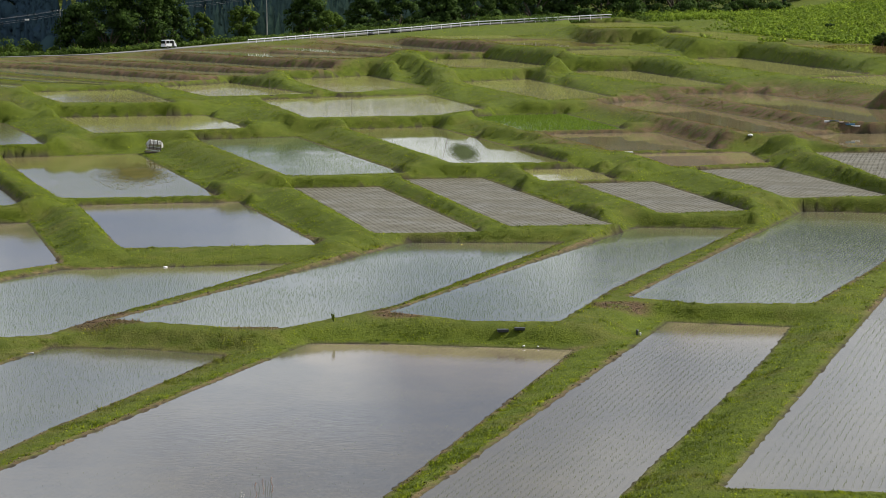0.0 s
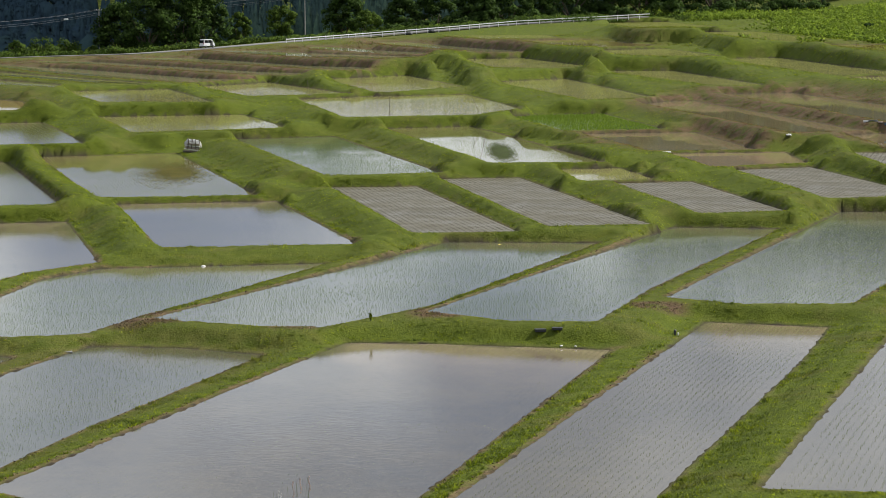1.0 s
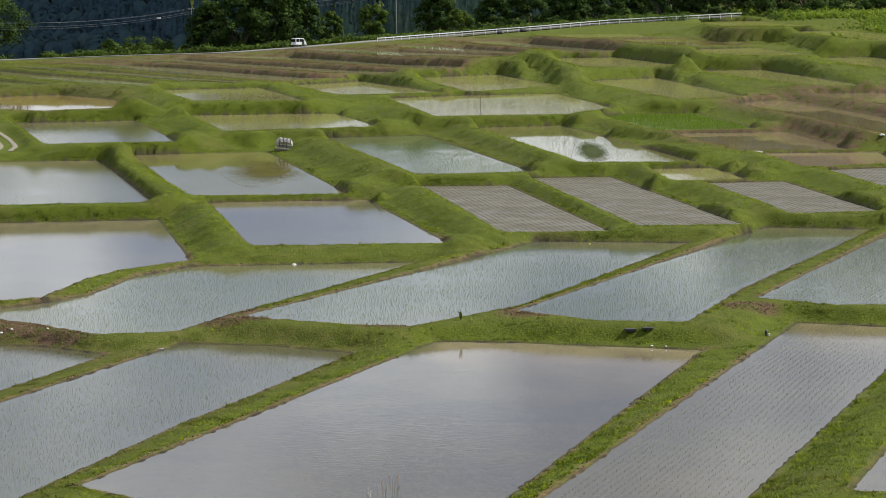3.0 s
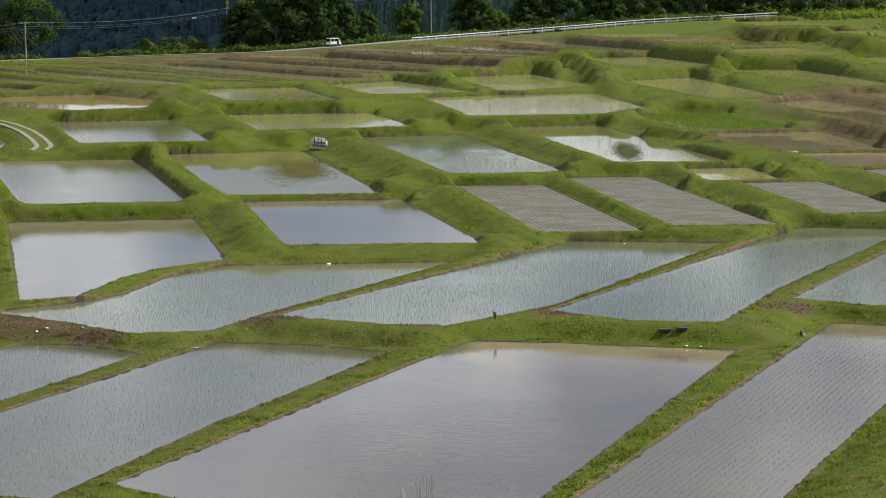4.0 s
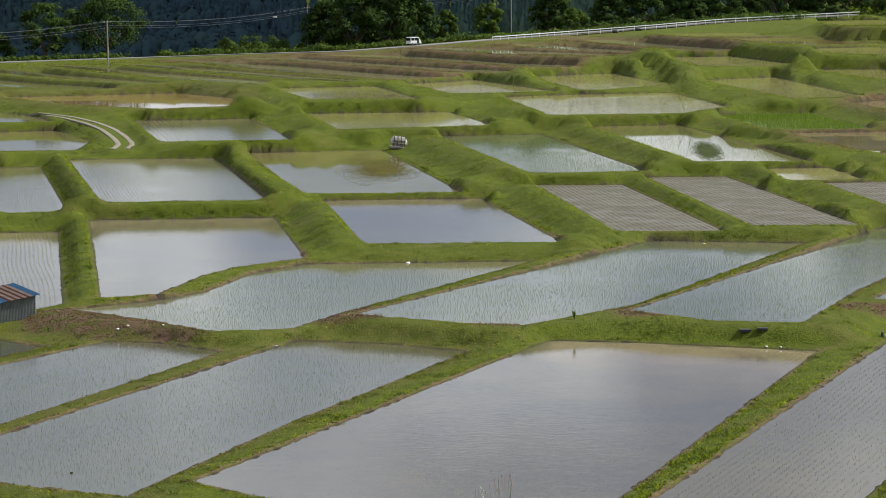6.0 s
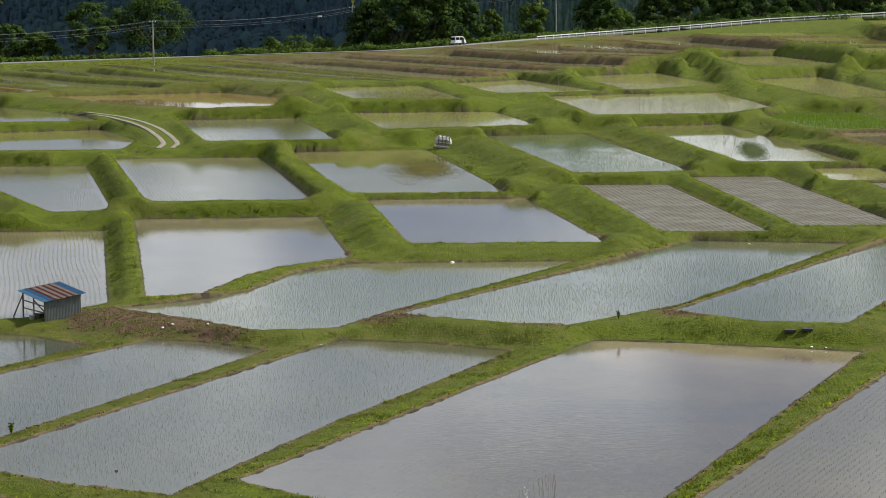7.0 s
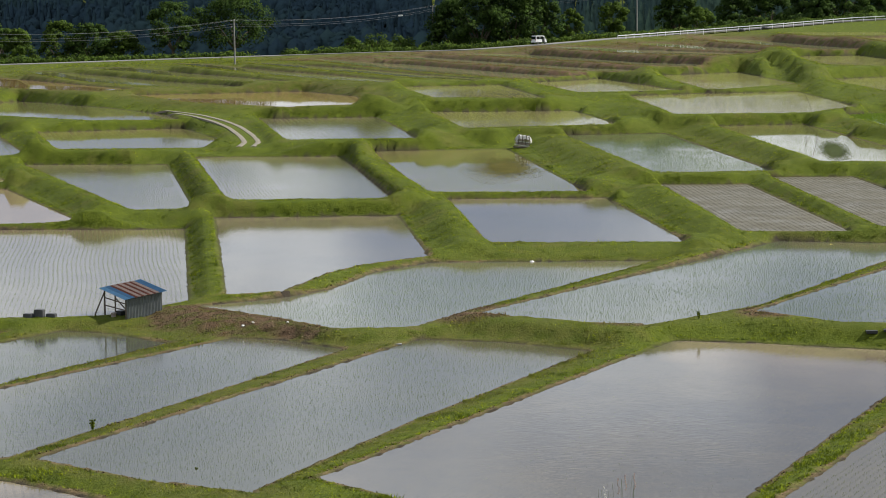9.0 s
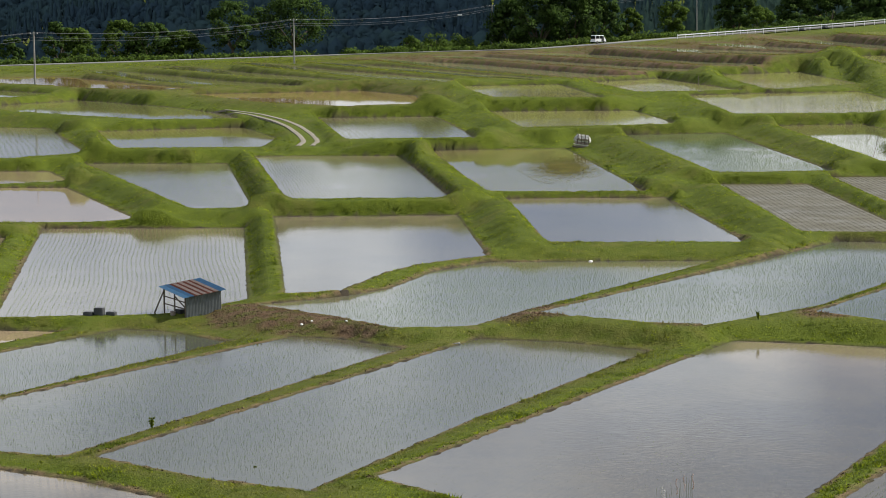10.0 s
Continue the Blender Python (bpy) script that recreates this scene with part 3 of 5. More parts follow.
def build_land():
    rng = np.random.default_rng(11)
    pts = []
    for kind, level, poly in PADDIES:
        far = np.hypot(*poly.mean(0))
        step = np.clip(far / 260, 0.45, 2.2)
        if far > 165:
            for off in (-0.04, 0.12, 0.3, 0.6):
                pts.append(grown(poly, off))
        a, b = poly, np.roll(poly, -1, 0)
        for p, q in zip(a, b):
            e = q - p
            long = np.hypot(*e)
            k = max(2, int(long / step))
            out_way = np.array([e[1], -e[0]]) / long
            for off in (-0.35, -0.04, 0.12, 0.3, 0.6, 1.1) if far > 165 else (-0.35, -0.04, 0.22, 0.5, 1.0):
                u = (np.arange(k) + rng.uniform(0.2, 0.8, k)) / k
                uneven = (0.10 * wobble((p + u[:, None] * e), 1.3, 21) + rng.normal(0, 0.05, k)) * (1.0 if far < 165 else 0.4)
                pts.append(p + u[:, None] * e + out_way * (off + uneven)[:, None])
    for step, near, far_end in ((0.5, 70, 170), (0.8, 170, 280), (1.4, 280, 570)):
        gx, gy = np.meshgrid(np.arange(-190, 150, step), np.arange(40, 600, step))
        g = np.stack([gx.ravel(), gy.ravel()], 1) + rng.uniform(-0.35, 0.35, (gx.size, 2)) * step
        far = np.hypot(*g.T)
        bearing = np.degrees(np.arctan2(g[:, 0], g[:, 1]))
        g = g[(far >= near) & (far < far_end) & (bearing > -24) & (bearing < 14)]
        d = np.min(np.stack([edge_distance(g, poly) for _, _, poly in PADDIES]), 0)
        pts.append(g[d > 0.65])
    for step, size in ((14, 700), (70, 4200)):
        gx, gy = np.meshgrid(np.arange(-size, size, step), np.arange(-size, size, step))
        g = np.stack([gx.ravel(), gy.ravel()], 1) + rng.uniform(-0.3, 0.3, (gx.size, 2)) * step
        far = np.hypot(*g.T)
        bearing = np.degrees(np.arctan2(g[:, 0], g[:, 1]))
        outside = (far > 570) | (far < 70) | (bearing < -24) | (bearing > 14)
        if step == 70:
            outside &= np.max(np.abs(g), 1) > 705
        pts.append(g[outside])
    pts = np.concatenate(pts)
    z, soil, dry, nearest = land_height(pts)
    _, _, faces, orig, _, _ = geometry.delaunay_2d_cdt([Vector(p) for p in pts], [], [], 0, 1e-4)
    first = np.array([o[0] for o in orig])
    tris = np.array(faces)
    # settle the land a little between its points, away from the water's edge
    z, near = z[first], nearest[first]
    ends = np.concatenate([tris[:, (0, 1)], tris[:, (1, 2)], tris[:, (2, 0)]])
    for _ in range(2):
        total, count = np.zeros(len(z)), np.zeros(len(z))
        np.add.at(total, ends[:, 0], z[ends[:, 1]])
        np.add.at(count, ends[:, 0], 1)
        z = np.where(near > 0.45, 0.7 * z + 0.3 * total / np.maximum(count, 1), z)
    verts = np.column_stack([pts[first], z])
    wet_shade = smooth_step(0.12, 0.02, near)
    land = tri_mesh("ground", verts, tris, GROUND, smooth=True, soil=soil[first], dry=dry[first], wet_shade=wet_shade)
    tagged(land, "terraced rural ground with grassy banks and dikes between flooded fields", "ground", kind="structure")
    lay = np.zeros(len(verts) * 3, np.float32)
    land.data.vertices.foreach_get("normal", lay)
    return verts, tris, near, dry[first], soil[first], lay.reshape(-1, 3)


LAND_V, LAND_T, LAND_D, LAND_DRY, LAND_SOIL, LAND_N = build_land()

# ---- field water ----
WATERS = {
    "open": dict(far_brown=(0.28, 0.222, 0.145), thin=(0.115, 0.098, 0.063), deep=(0.06, 0.058, 0.05), film=0.06, ripple=0.05, row_dark=0.22),
    "rows": dict(far_brown=(0.25, 0.195, 0.12), thin=(0.13, 0.110, 0.068), deep=(0.08, 0.072, 0.05), film=0.075, ripple=0.06, row_dark=0.22),
    "sparse": dict(far_brown=(0.11, 0.095, 0.055), thin=(0.075, 0.074, 0.045), deep=(0.042, 0.048, 0.032), ripple=0.1, row_dark=0.2, film=0.09),
    "young": dict(far_brown=(0.19, 0.155, 0.09), thin=(0.105, 0.112, 0.07), deep=(0.07, 0.082, 0.056), ripple=0.06, row_dark=0.2, film=0.07),
    "mudrows": dict(thin=(0.135, 0.118, 0.072), deep=(0.092, 0.082, 0.052), ripple=0.08, row_dark=0.65, film=0.34, mud=0.7),
    "mud": dict(thin=(0.34, 0.25, 0.155), deep=(0.25, 0.19, 0.12), ripple=0.03, row_dark=0.2),
    "mirror": dict(far_brown=(0.27, 0.21, 0.09), thin=(0.21, 0.18, 0.08), deep=(0.14, 0.128, 0.055), ripple=0.015, row_dark=0.3, film=0.01),
    "green": dict(thin=(0.29, 0.255, 0.115), deep=(0.23, 0.205, 0.085), ripple=0.05, row_dark=0.2, film=0.05),
    "lush": dict(thin=(0.14, 0.20, 0.04), deep=(0.10, 0.16, 0.03), ripple=0.05, row_dark=0.0, film=0.06),
    "dark": dict(thin=(0.27, 0.215, 0.12), deep=(0.18, 0.15, 0.08), ripple=0.01, row_dark=0.0, film=0.01),
    "brown": dict(thin=(0.36, 0.24, 0.10), deep=(0.27, 0.18, 0.08), ripple=0.01, row_dark=0.0, film=0.01),
    "olive": dict(thin=(0.25, 0.24, 0.09), deep=(0.18, 0.18, 0.07), ripple=0.02, row_dark=0.0, film=0.02),
    "strip": dict(thin=(0.31, 0.31, 0.15), deep=(0.24, 0.25, 0.115), ripple=0.02, row_dark=0.0, film=0.02),
}
WATER_WORDS = {
    "open": "flooded paddy with still muddy water mirroring grey clouds",
    "rows": "flooded paddy with fine dark rows of new seedlings",
    "sparse": "flooded paddy with dark water and thin young rice seedlings",
    "young": "flooded paddy with scattered young green rice seedlings",
    "mudrows": "shallow brown paddy with furrowed mud rows showing",
    "mud": "flooded paddy with pale brown muddy water",
    "mirror": "flooded paddy with clear water mirroring the trees",
    "green": "flooded paddy tinged green by rice seedlings",
    "lush": "paddy thick with bright green rice",
    "dark": "flooded paddy with dark still water beside bare banks",
    "brown": "flooded paddy with still brown water",
    "olive": "narrow flooded strip with greenish water between grassy banks",
    "strip": "narrow olive-brown flooded strip between low banks",
}


def long_way(poly):
    """The direction of a field's longest edge."""
    e = np.roll(poly, -1, 0) - poly
    k = np.argmax(np.hypot(*e.T))
    return math.atan2(e[k, 1], e[k, 0])


def blades(roots, height, width, lean, rng, material, name, dry=None, lay=None):
    """One triangle for each blade, from its root."""
    n = len(roots)
    a = rng.uniform(0, 6.283, n)
    side = np.stack([np.cos(a), np.sin(a), np.zeros(n)], 1) * (width / 2)[:, None]
    b = rng.uniform(0, 6.283, n)
    tip = roots + np.stack([np.cos(b) * lean, np.sin(b) * lean, height], 1)
    verts = np.stack([roots - side, roots + side, tip], 1).reshape(-1, 3)
    tris = np.arange(n * 3).reshape(-1, 3)
    extra = {} if dry is None else {"dry": np.repeat(dry, 3)}
    if lay is not None:
        extra["lay"] = np.repeat(lay, 3, 0)
    return tri_mesh(name, verts, tris, material, **extra)


def plant_rice(poly, level, kind, rng):
    """Seedlings in rows 0.3 m apart along the field's length."""
    far = np.hypot(*poly.mean(0))
    gap, tall, wide, each, sure = {
        "young": (0.16, 0.095, 0.009, 4, 0.9), "sparse": (0.17, 0.09, 0.009, 3, 0.85), "rows": (0.13, 0.055, 0.014, 2, 0.85), "open": (0.2, 0.035, 0.010, 2, 0.25),
        "mudrows": (0.10, 0.05, 0.02, 2, 0.3), "green": (0.22, 0.085, 0.018, 2, 0.65), "lush": (0.14, 0.15, 0.03, 5, 1.0),
        "mirror": (0.2, 0.075, 0.013, 2, 0.75)}[kind]
    grow = max(1.0, far / 170)
    row = 0.30 * (1 if far < 260 else 2)
    gap = gap * (1 if far < 260 else 1.6)
    a = long_way(poly)
    along, across = np.array([math.cos(a), math.sin(a)]), np.array([-math.sin(a), math.cos(a)])
    mid = poly.mean(0)
    s, c = (poly - mid) @ along, (poly - mid) @ across
    gs, gc = np.meshgrid(np.arange(s.min(), s.max(), gap), np.arange(c.min(), c.max(), row))
    gs = (gs + rng.uniform(0, gap, (gs.shape[0], 1))).ravel() + rng.uniform(-0.45, 0.45, gs.size) * gap
    gc = gc.ravel() + rng.normal(0, 0.018 if far < 260 else 0.09, gc.size) + 0.10 * np.sin(gs * 0.21 + 0.4 * np.sin(gs * 0.09))
    p = mid + gs[:, None] * along + gc[:, None] * across
    d = edge_distance(p, poly)
    patch = wobble(p, 0.35, 31) + 0.5 * wobble(p, 1.1, 32)
    keep = (d < -0.35) & (rng.uniform(0, 1, len(p)) < sure * smooth_step(-1.1, 0.1, patch))
    bearing = np.degrees(np.arctan2(p[:, 0], p[:, 1]))
    keep &= (bearing > -22.5) & (bearing < 12.5)
    p = np.repeat(p[keep], each, 0)
    if not len(p):
        return
    p = p + rng.normal(0, 0.03, p.shape)
    n = len(p)
    roots = np.column_stack([p, np.full(n, level - 0.03)])
    h = tall * rng.uniform(0.6, 1.25, n) * (0.75 + 0.25 * grow) + 0.03
    ob = blades(roots, h, wide * rng.uniform(0.7, 1.3, n) * grow, rng.uniform(0.0, 0.45, n) * h, rng, STUBBLE if kind == "mudrows" else LUSH if kind == "lush" else RICE_FAR if kind == "green" else RICE, "rice_seedlings")
    tagged(ob, "thin green rice seedlings standing in rows in shallow water", "rice plants", kind="stuff")


def water_sheet(poly, mid, material):
    """A field's water; its colour turns browner towards the brink furthest from the rise, over a reach that varies."""
    far = np.hypot(*poly.mean(0))
    step = np.clip(far / 90, 0.9, 4.0)
    pts = []
    for p, q in zip(poly, np.roll(poly, -1, 0)):
        k = max(1, int(np.hypot(*(q - p)) / step))
        pts.append(p + (np.arange(k) / k)[:, None] * (q - p))
    n = sum(map(len, pts))
    gx, gy = np.meshgrid(np.arange(poly[:, 0].min(), poly[:, 0].max(), step), np.arange(poly[:, 1].min(), poly[:, 1].max(), step))
    g = np.stack([gx.ravel(), gy.ravel()], 1)
    pts.append(g[edge_distance(g, poly) < -0.4 * step])
    pts = np.concatenate(pts)
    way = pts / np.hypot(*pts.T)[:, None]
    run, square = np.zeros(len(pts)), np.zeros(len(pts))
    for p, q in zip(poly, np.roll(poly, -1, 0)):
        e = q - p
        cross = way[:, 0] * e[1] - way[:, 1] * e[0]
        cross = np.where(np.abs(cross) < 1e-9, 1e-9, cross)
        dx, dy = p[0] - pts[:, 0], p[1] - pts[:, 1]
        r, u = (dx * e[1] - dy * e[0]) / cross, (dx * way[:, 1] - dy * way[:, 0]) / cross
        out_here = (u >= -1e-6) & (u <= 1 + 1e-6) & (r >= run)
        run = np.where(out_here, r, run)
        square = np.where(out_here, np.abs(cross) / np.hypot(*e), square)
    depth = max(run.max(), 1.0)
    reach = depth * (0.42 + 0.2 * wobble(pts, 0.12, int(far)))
    far_brown = smooth_step(1.0, -0.1, run / reach) ** 1.3 * smooth_step(0.4, 0.85, square)
    vs, _, faces, orig, _, _ = geometry.delaunay_2d_cdt([Vector(p) for p in pts], [(k, (k + 1) % n) for k in range(n)], [list(range(n))], 1, 1e-4)
    first = [o[0] if o else 0 for o in orig]
    verts = np.column_stack([np.array([(v.x, v.y) for v in vs]) - mid, np.zeros(len(vs))])
    return tri_mesh("paddy_water", verts, np.array(faces), material, far_brown=far_brown[first])


def build_fields():
    rng = np.random.default_rng(5)
    for kind, level, poly in PADDIES:
        far = np.hypot(*poly.mean(0))
        look_of = WATERS[kind]
        mat = water_material("water_" + kind, rows=long_way(poly) if look_of["row_dark"] and far < 260 else None, **look_of)
        mid = poly.mean(0)
        ob = water_sheet(grown(poly, 0.14 if far < 165 else 0.1), mid, mat)
        ob.location = (*mid, level)
        tagged(ob, WATER_WORDS[kind], "rice paddy", "flooded paddies", "structure")
        if kind in ("young", "sparse", "rows", "open", "mudrows", "green", "lush", "mirror"):
            plant_rice(poly, level, kind, rng)


build_fields()

# ---- road, track ----


def ribbon(name, line, width, material, lift, label, category, drape=False):
    pts = np.array(line, float)
    t = np.arange(len(pts))
    s = np.linspace(0, len(pts) - 1, len(pts) * 8)
    c = np.stack([np.interp(s, t, pts[:, k]) for k in range(3)], 1)
    for _ in range(6):
        c[1:-1] = (c[:-2] + 2 * c[1:-1] + c[2:]) / 4
    if drape:
        c[:, 2] = land_height(c[:, :2])[0]
        c[1:-1, 2] = (c[:-2, 2] + c[1:-1, 2] + c[2:, 2]) / 3
    d = np.gradient(c[:, :2], axis=0)
    nrm = np.stack([d[:, 1], -d[:, 0]], 1) / np.hypot(*d.T)[:, None]
    bm = bmesh.new()
    rows = []
    for p, q in zip(c, nrm):
        ring = []
        for off, z in ((-0.5, -0.25), (-0.5, 0.0), (0.0, 0.03), (0.5, 0.0), (0.5, -0.25)):
            ring.append(bm.verts.new((p[0] + q[0] * off * width, p[1] + q[1] * off * width, p[2] + lift + z)))
        rows.append(ring)
    for r, s2 in zip(rows[:-1], rows[1:]):
        for k in range(4):
            bm.faces.new((r[k], r[k + 1], s2[k + 1], s2[k]))
    bmesh.ops.recalc_face_normals(bm, faces=bm.faces)
    return tagged(part(name, bm, material, smooth=False), label, category, kind="structure")


ribbon("road", ROAD, 4.4, ASPHALT, 0.12, "narrow pale grey asphalt lane along the fields", "road")



def rut(off):
    p = np.array(TRACK, float)
    d = np.gradient(p[:, :2], axis=0)
    nrm = np.stack([d[:, 1], -d[:, 0]], 1) / np.hypot(*d.T)[:, None]
    line = [(x + a * off, y + b * off, z) for (x, y, z), (a, b) in zip(p, nrm)]
    ribbon("wheel_track", line, 0.55, GRAVEL, 0.05, "pale gravel wheel rut of a farm track", "track", drape=True)


rut(-0.75)
rut(0.75)

# ---- grass on the banks ----


def build_grass():
    rng = np.random.default_rng(9)
    tri = LAND_V[LAND_T]
    mid = tri.mean(1)
    far = np.hypot(mid[:, 0], mid[:, 1])
    bearing = np.degrees(np.arctan2(mid[:, 0], mid[:, 1]))
    area = 0.5 * np.linalg.norm(np.cross(tri[:, 1] - tri[:, 0], tri[:, 2] - tri[:, 0]), axis=1)
    edge = LAND_D[LAND_T]
    dry = LAND_DRY[LAND_T].mean(1)
    road = line_distance(mid[:, :2], ROAD)[0]
    track = line_distance(mid[:, :2], TRACK)[0]
    brink = np.where(far < 165, 0.2, 0.03)
    use = (edge.max(1) > 0.22) & (edge.min(1) > brink) & (far > 60) & (far < 620) & (bearing > -22.5) & (bearing < 12.5) & (road > 2.6) & (track > 1.1)
    fringe = np.exp(-(((edge.mean(1) - 0.4) / 0.22) ** 2))
    weight = np.where(use, area * (120 / far) ** 1.7 * (1 + 2.0 * fringe), 0)
    n = 820000
    pick = rng.choice(len(tri), n, p=weight / weight.sum())
    u, v = rng.uniform(0, 1, (2, n))
    flip = u + v > 1
    u, v = np.where(flip, 1 - u, u), np.where(flip, 1 - v, v)
    t = tri[pick]
    roots = t[:, 0] + u[:, None] * (t[:, 1] - t[:, 0]) + v[:, None] * (t[:, 2] - t[:, 0])
    f = np.hypot(roots[:, 0], roots[:, 1])
    grow = np.maximum(1.0, (f / 110) ** 0.85)
    tuft = 0.6 + 1.3 * np.clip(wobble(roots[:, :2], 1.2, 41) + 0.8 * wobble(roots[:, :2], 4.1, 42), 0, 1)
    tuft = tuft * (1 + 0.3 * fringe[pick]) * (0.6 + 0.4 * smooth_step(420, 170, f))
    h = rng.uniform(0.04, 0.125, n) * tuft * (0.8 + 0.2 * grow)
    lay = np.sum(LAND_N[LAND_T[pick]], 1) / 3 + rng.normal(0, 0.16, (n, 3))
    lay /= np.linalg.norm(lay, axis=1)[:, None]
    ob = blades(roots - (0, 0, 0.02), h, rng.uniform(0.03, 0.06, n) * grow * 1.1, rng.uniform(0.3, 1.1, n) * h, rng, TURF, "grass", dry[pick], lay)
    tagged(ob, "short green grass with dry tufts on the field banks", "grass", kind="stuff")


build_grass()


def leaf_cloud(centers, radii, per, size, rng, squash=0.75):
    """Leaf blades scattered over the skins of clumps: arrays of places and triangles."""
    k = len(centers)
    n = k * per
    c, r = np.repeat(centers, per, 0), np.repeat(radii, per)
    way = rng.normal(0, 1, (n, 3))
    way /= np.linalg.norm(way, axis=1)[:, None]
    way[:, 2] = np.where(rng.uniform(0, 1, n) < 0.35, np.abs(way[:, 2]), way[:, 2])
    at = c + way * (r * rng.uniform(0.55, 1.12, n))[:, None] * (1, 1, squash)
    up = way + rng.normal(0, 0.55, (n, 3))
    up /= np.linalg.norm(up, axis=1)[:, None]
    a = np.cross(up, rng.normal(0, 1, (n, 3)))
    a /= np.linalg.norm(a, axis=1)[:, None]
    b = np.cross(up, a)
    s = (size * rng.uniform(0.6, 1.4, n))[:, None]
    verts = np.stack([at - a * s, at + b * s * 0.6, at + a * s, at - b * s * 0.6], 1).reshape(-1, 3)
    q = np.arange(n)[:, None] * 4
    tris = np.concatenate([q + (0, 1, 2), q + (0, 2, 3)], 1).reshape(-1, 3)
    lay = way + (0, 0, 0.25) + rng.normal(0, 0.3, (n, 3))
    lay /= np.linalg.norm(lay, axis=1)[:, None]
    return verts, tris, np.repeat(lay, 4, 0)


def build_tussocks():
    """Coarse tufts and broad-leaved weeds that break up the far banks."""
    rng = np.random.default_rng(37)
    tri = LAND_V[LAND_T]
    mid = tri.mean(1)
    far = np.hypot(mid[:, 0], mid[:, 1])
    bearing = np.degrees(np.arctan2(mid[:, 0], mid[:, 1]))
    area = 0.5 * np.linalg.norm(np.cross(tri[:, 1] - tri[:, 0], tri[:, 2] - tri[:, 0]), axis=1)
    edge = LAND_D[LAND_T].min(1)
    steep = 1 - np.cross(tri[:, 1] - tri[:, 0], tri[:, 2] - tri[:, 0])[:, 2] / (2 * area + 1e-9)
    patch = np.clip(wobble(mid[:, :2], 0.5, 43) + 0.7 * wobble(mid[:, :2], 1.7, 44), 0, 1)
    road = line_distance(mid[:, :2], ROAD)[0]
    track = line_distance(mid[:, :2], TRACK)[0]
    use = (edge > 0.5) & (far > 75) & (far < 560) & (bearing > -22.5) & (bearing < 12.5) & (road > 5) & (track > 1.8)
    weight = np.where(use, area * (200 / far) ** 1.4 * (0.15 + patch) * (1 + 6 * np.abs(steep)), 0)
    n = 28000
    pick = rng.choice(len(tri), n, p=weight / weight.sum())
    uv = rng.dirichlet((1, 1, 1), n)
    at = np.sum(tri[pick] * uv[:, :, None], 1)
    f = np.hypot(at[:, 0], at[:, 1])
    size = rng.uniform(0.07, 0.2, n) * np.maximum(f, 150) / 330
    per = 7
    verts, tris, lay = leaf_cloud(at + np.column_stack([0 * size, 0 * size, 0.25 * size]), size, per, 0.45 * np.repeat(size, per), rng, squash=0.8)
    lay = 0.8 * np.repeat(np.sum(LAND_N[LAND_T[pick]], 1) / 3, per * 4, 0) + 0.6 * (verts - np.repeat(at, per * 4, 0)) / np.repeat(size, per * 4)[:, None]
    lay /= np.linalg.norm(lay, axis=1)[:, None]
    ob = tri_mesh("tussocks", verts, tris, TURF, dry=np.repeat(LAND_DRY[LAND_T].mean(1)[pick], per * 4), lay=lay)
    tagged(ob, "coarse tufts and low weeds on the terrace banks", "weeds", kind="stuff")


build_tussocks()


def reflection_patch(x, y, level, long, wide, turn, seed, material):
    """A ragged patch of coloured flecks laid on the water as a tree's reflection."""
    rng = np.random.default_rng(seed)
    n = 9000
    r, a = np.minimum(np.abs(rng.normal(0, 0.5, n)) + 0.15 * rng.uniform(0, 1, n), 1.25), rng.uniform(0, 6.283, n)
    r = r * (0.92 + 0.10 * np.sin(2 * a + seed) + 0.06 * np.sin(5 * a))
    p = np.stack([np.cos(a) * r * long, np.sin(a) * r * wide], 1)
    c, s = math.cos(radians(turn)), math.sin(radians(turn))
    at = np.column_stack([x + p[:, 0] * c - p[:, 1] * s, y + p[:, 0] * s + p[:, 1] * c, np.full(n, level + 0.012)])
    q = rng.uniform(0, 6.283, n)
    size = rng.uniform(0.06, 0.16, n)
    corner = np.stack([at + np.column_stack([np.cos(q + k) * size, np.sin(q + k) * size, rng.uniform(-0.004, 0.02, n)]) for k in (0, 2.1, 4.2)], 1).reshape(-1, 3)
    ob = tri_mesh("reflection_flecks", corner, np.arange(n * 3).reshape(-1, 3), material)
    tagged(ob, "ragged olive flecks on paddy water standing in for a tree's reflection", "water weed", kind="stuff")


reflection_patch(-28.6, 221.5, 1.19, 15.5, 3.5, 98, 3, OLIVE_REFLECTION)
reflection_patch(2.1, 231.0, 2.21, 14.0, 1.2, 91, 5, GREEN_REFLECTION)


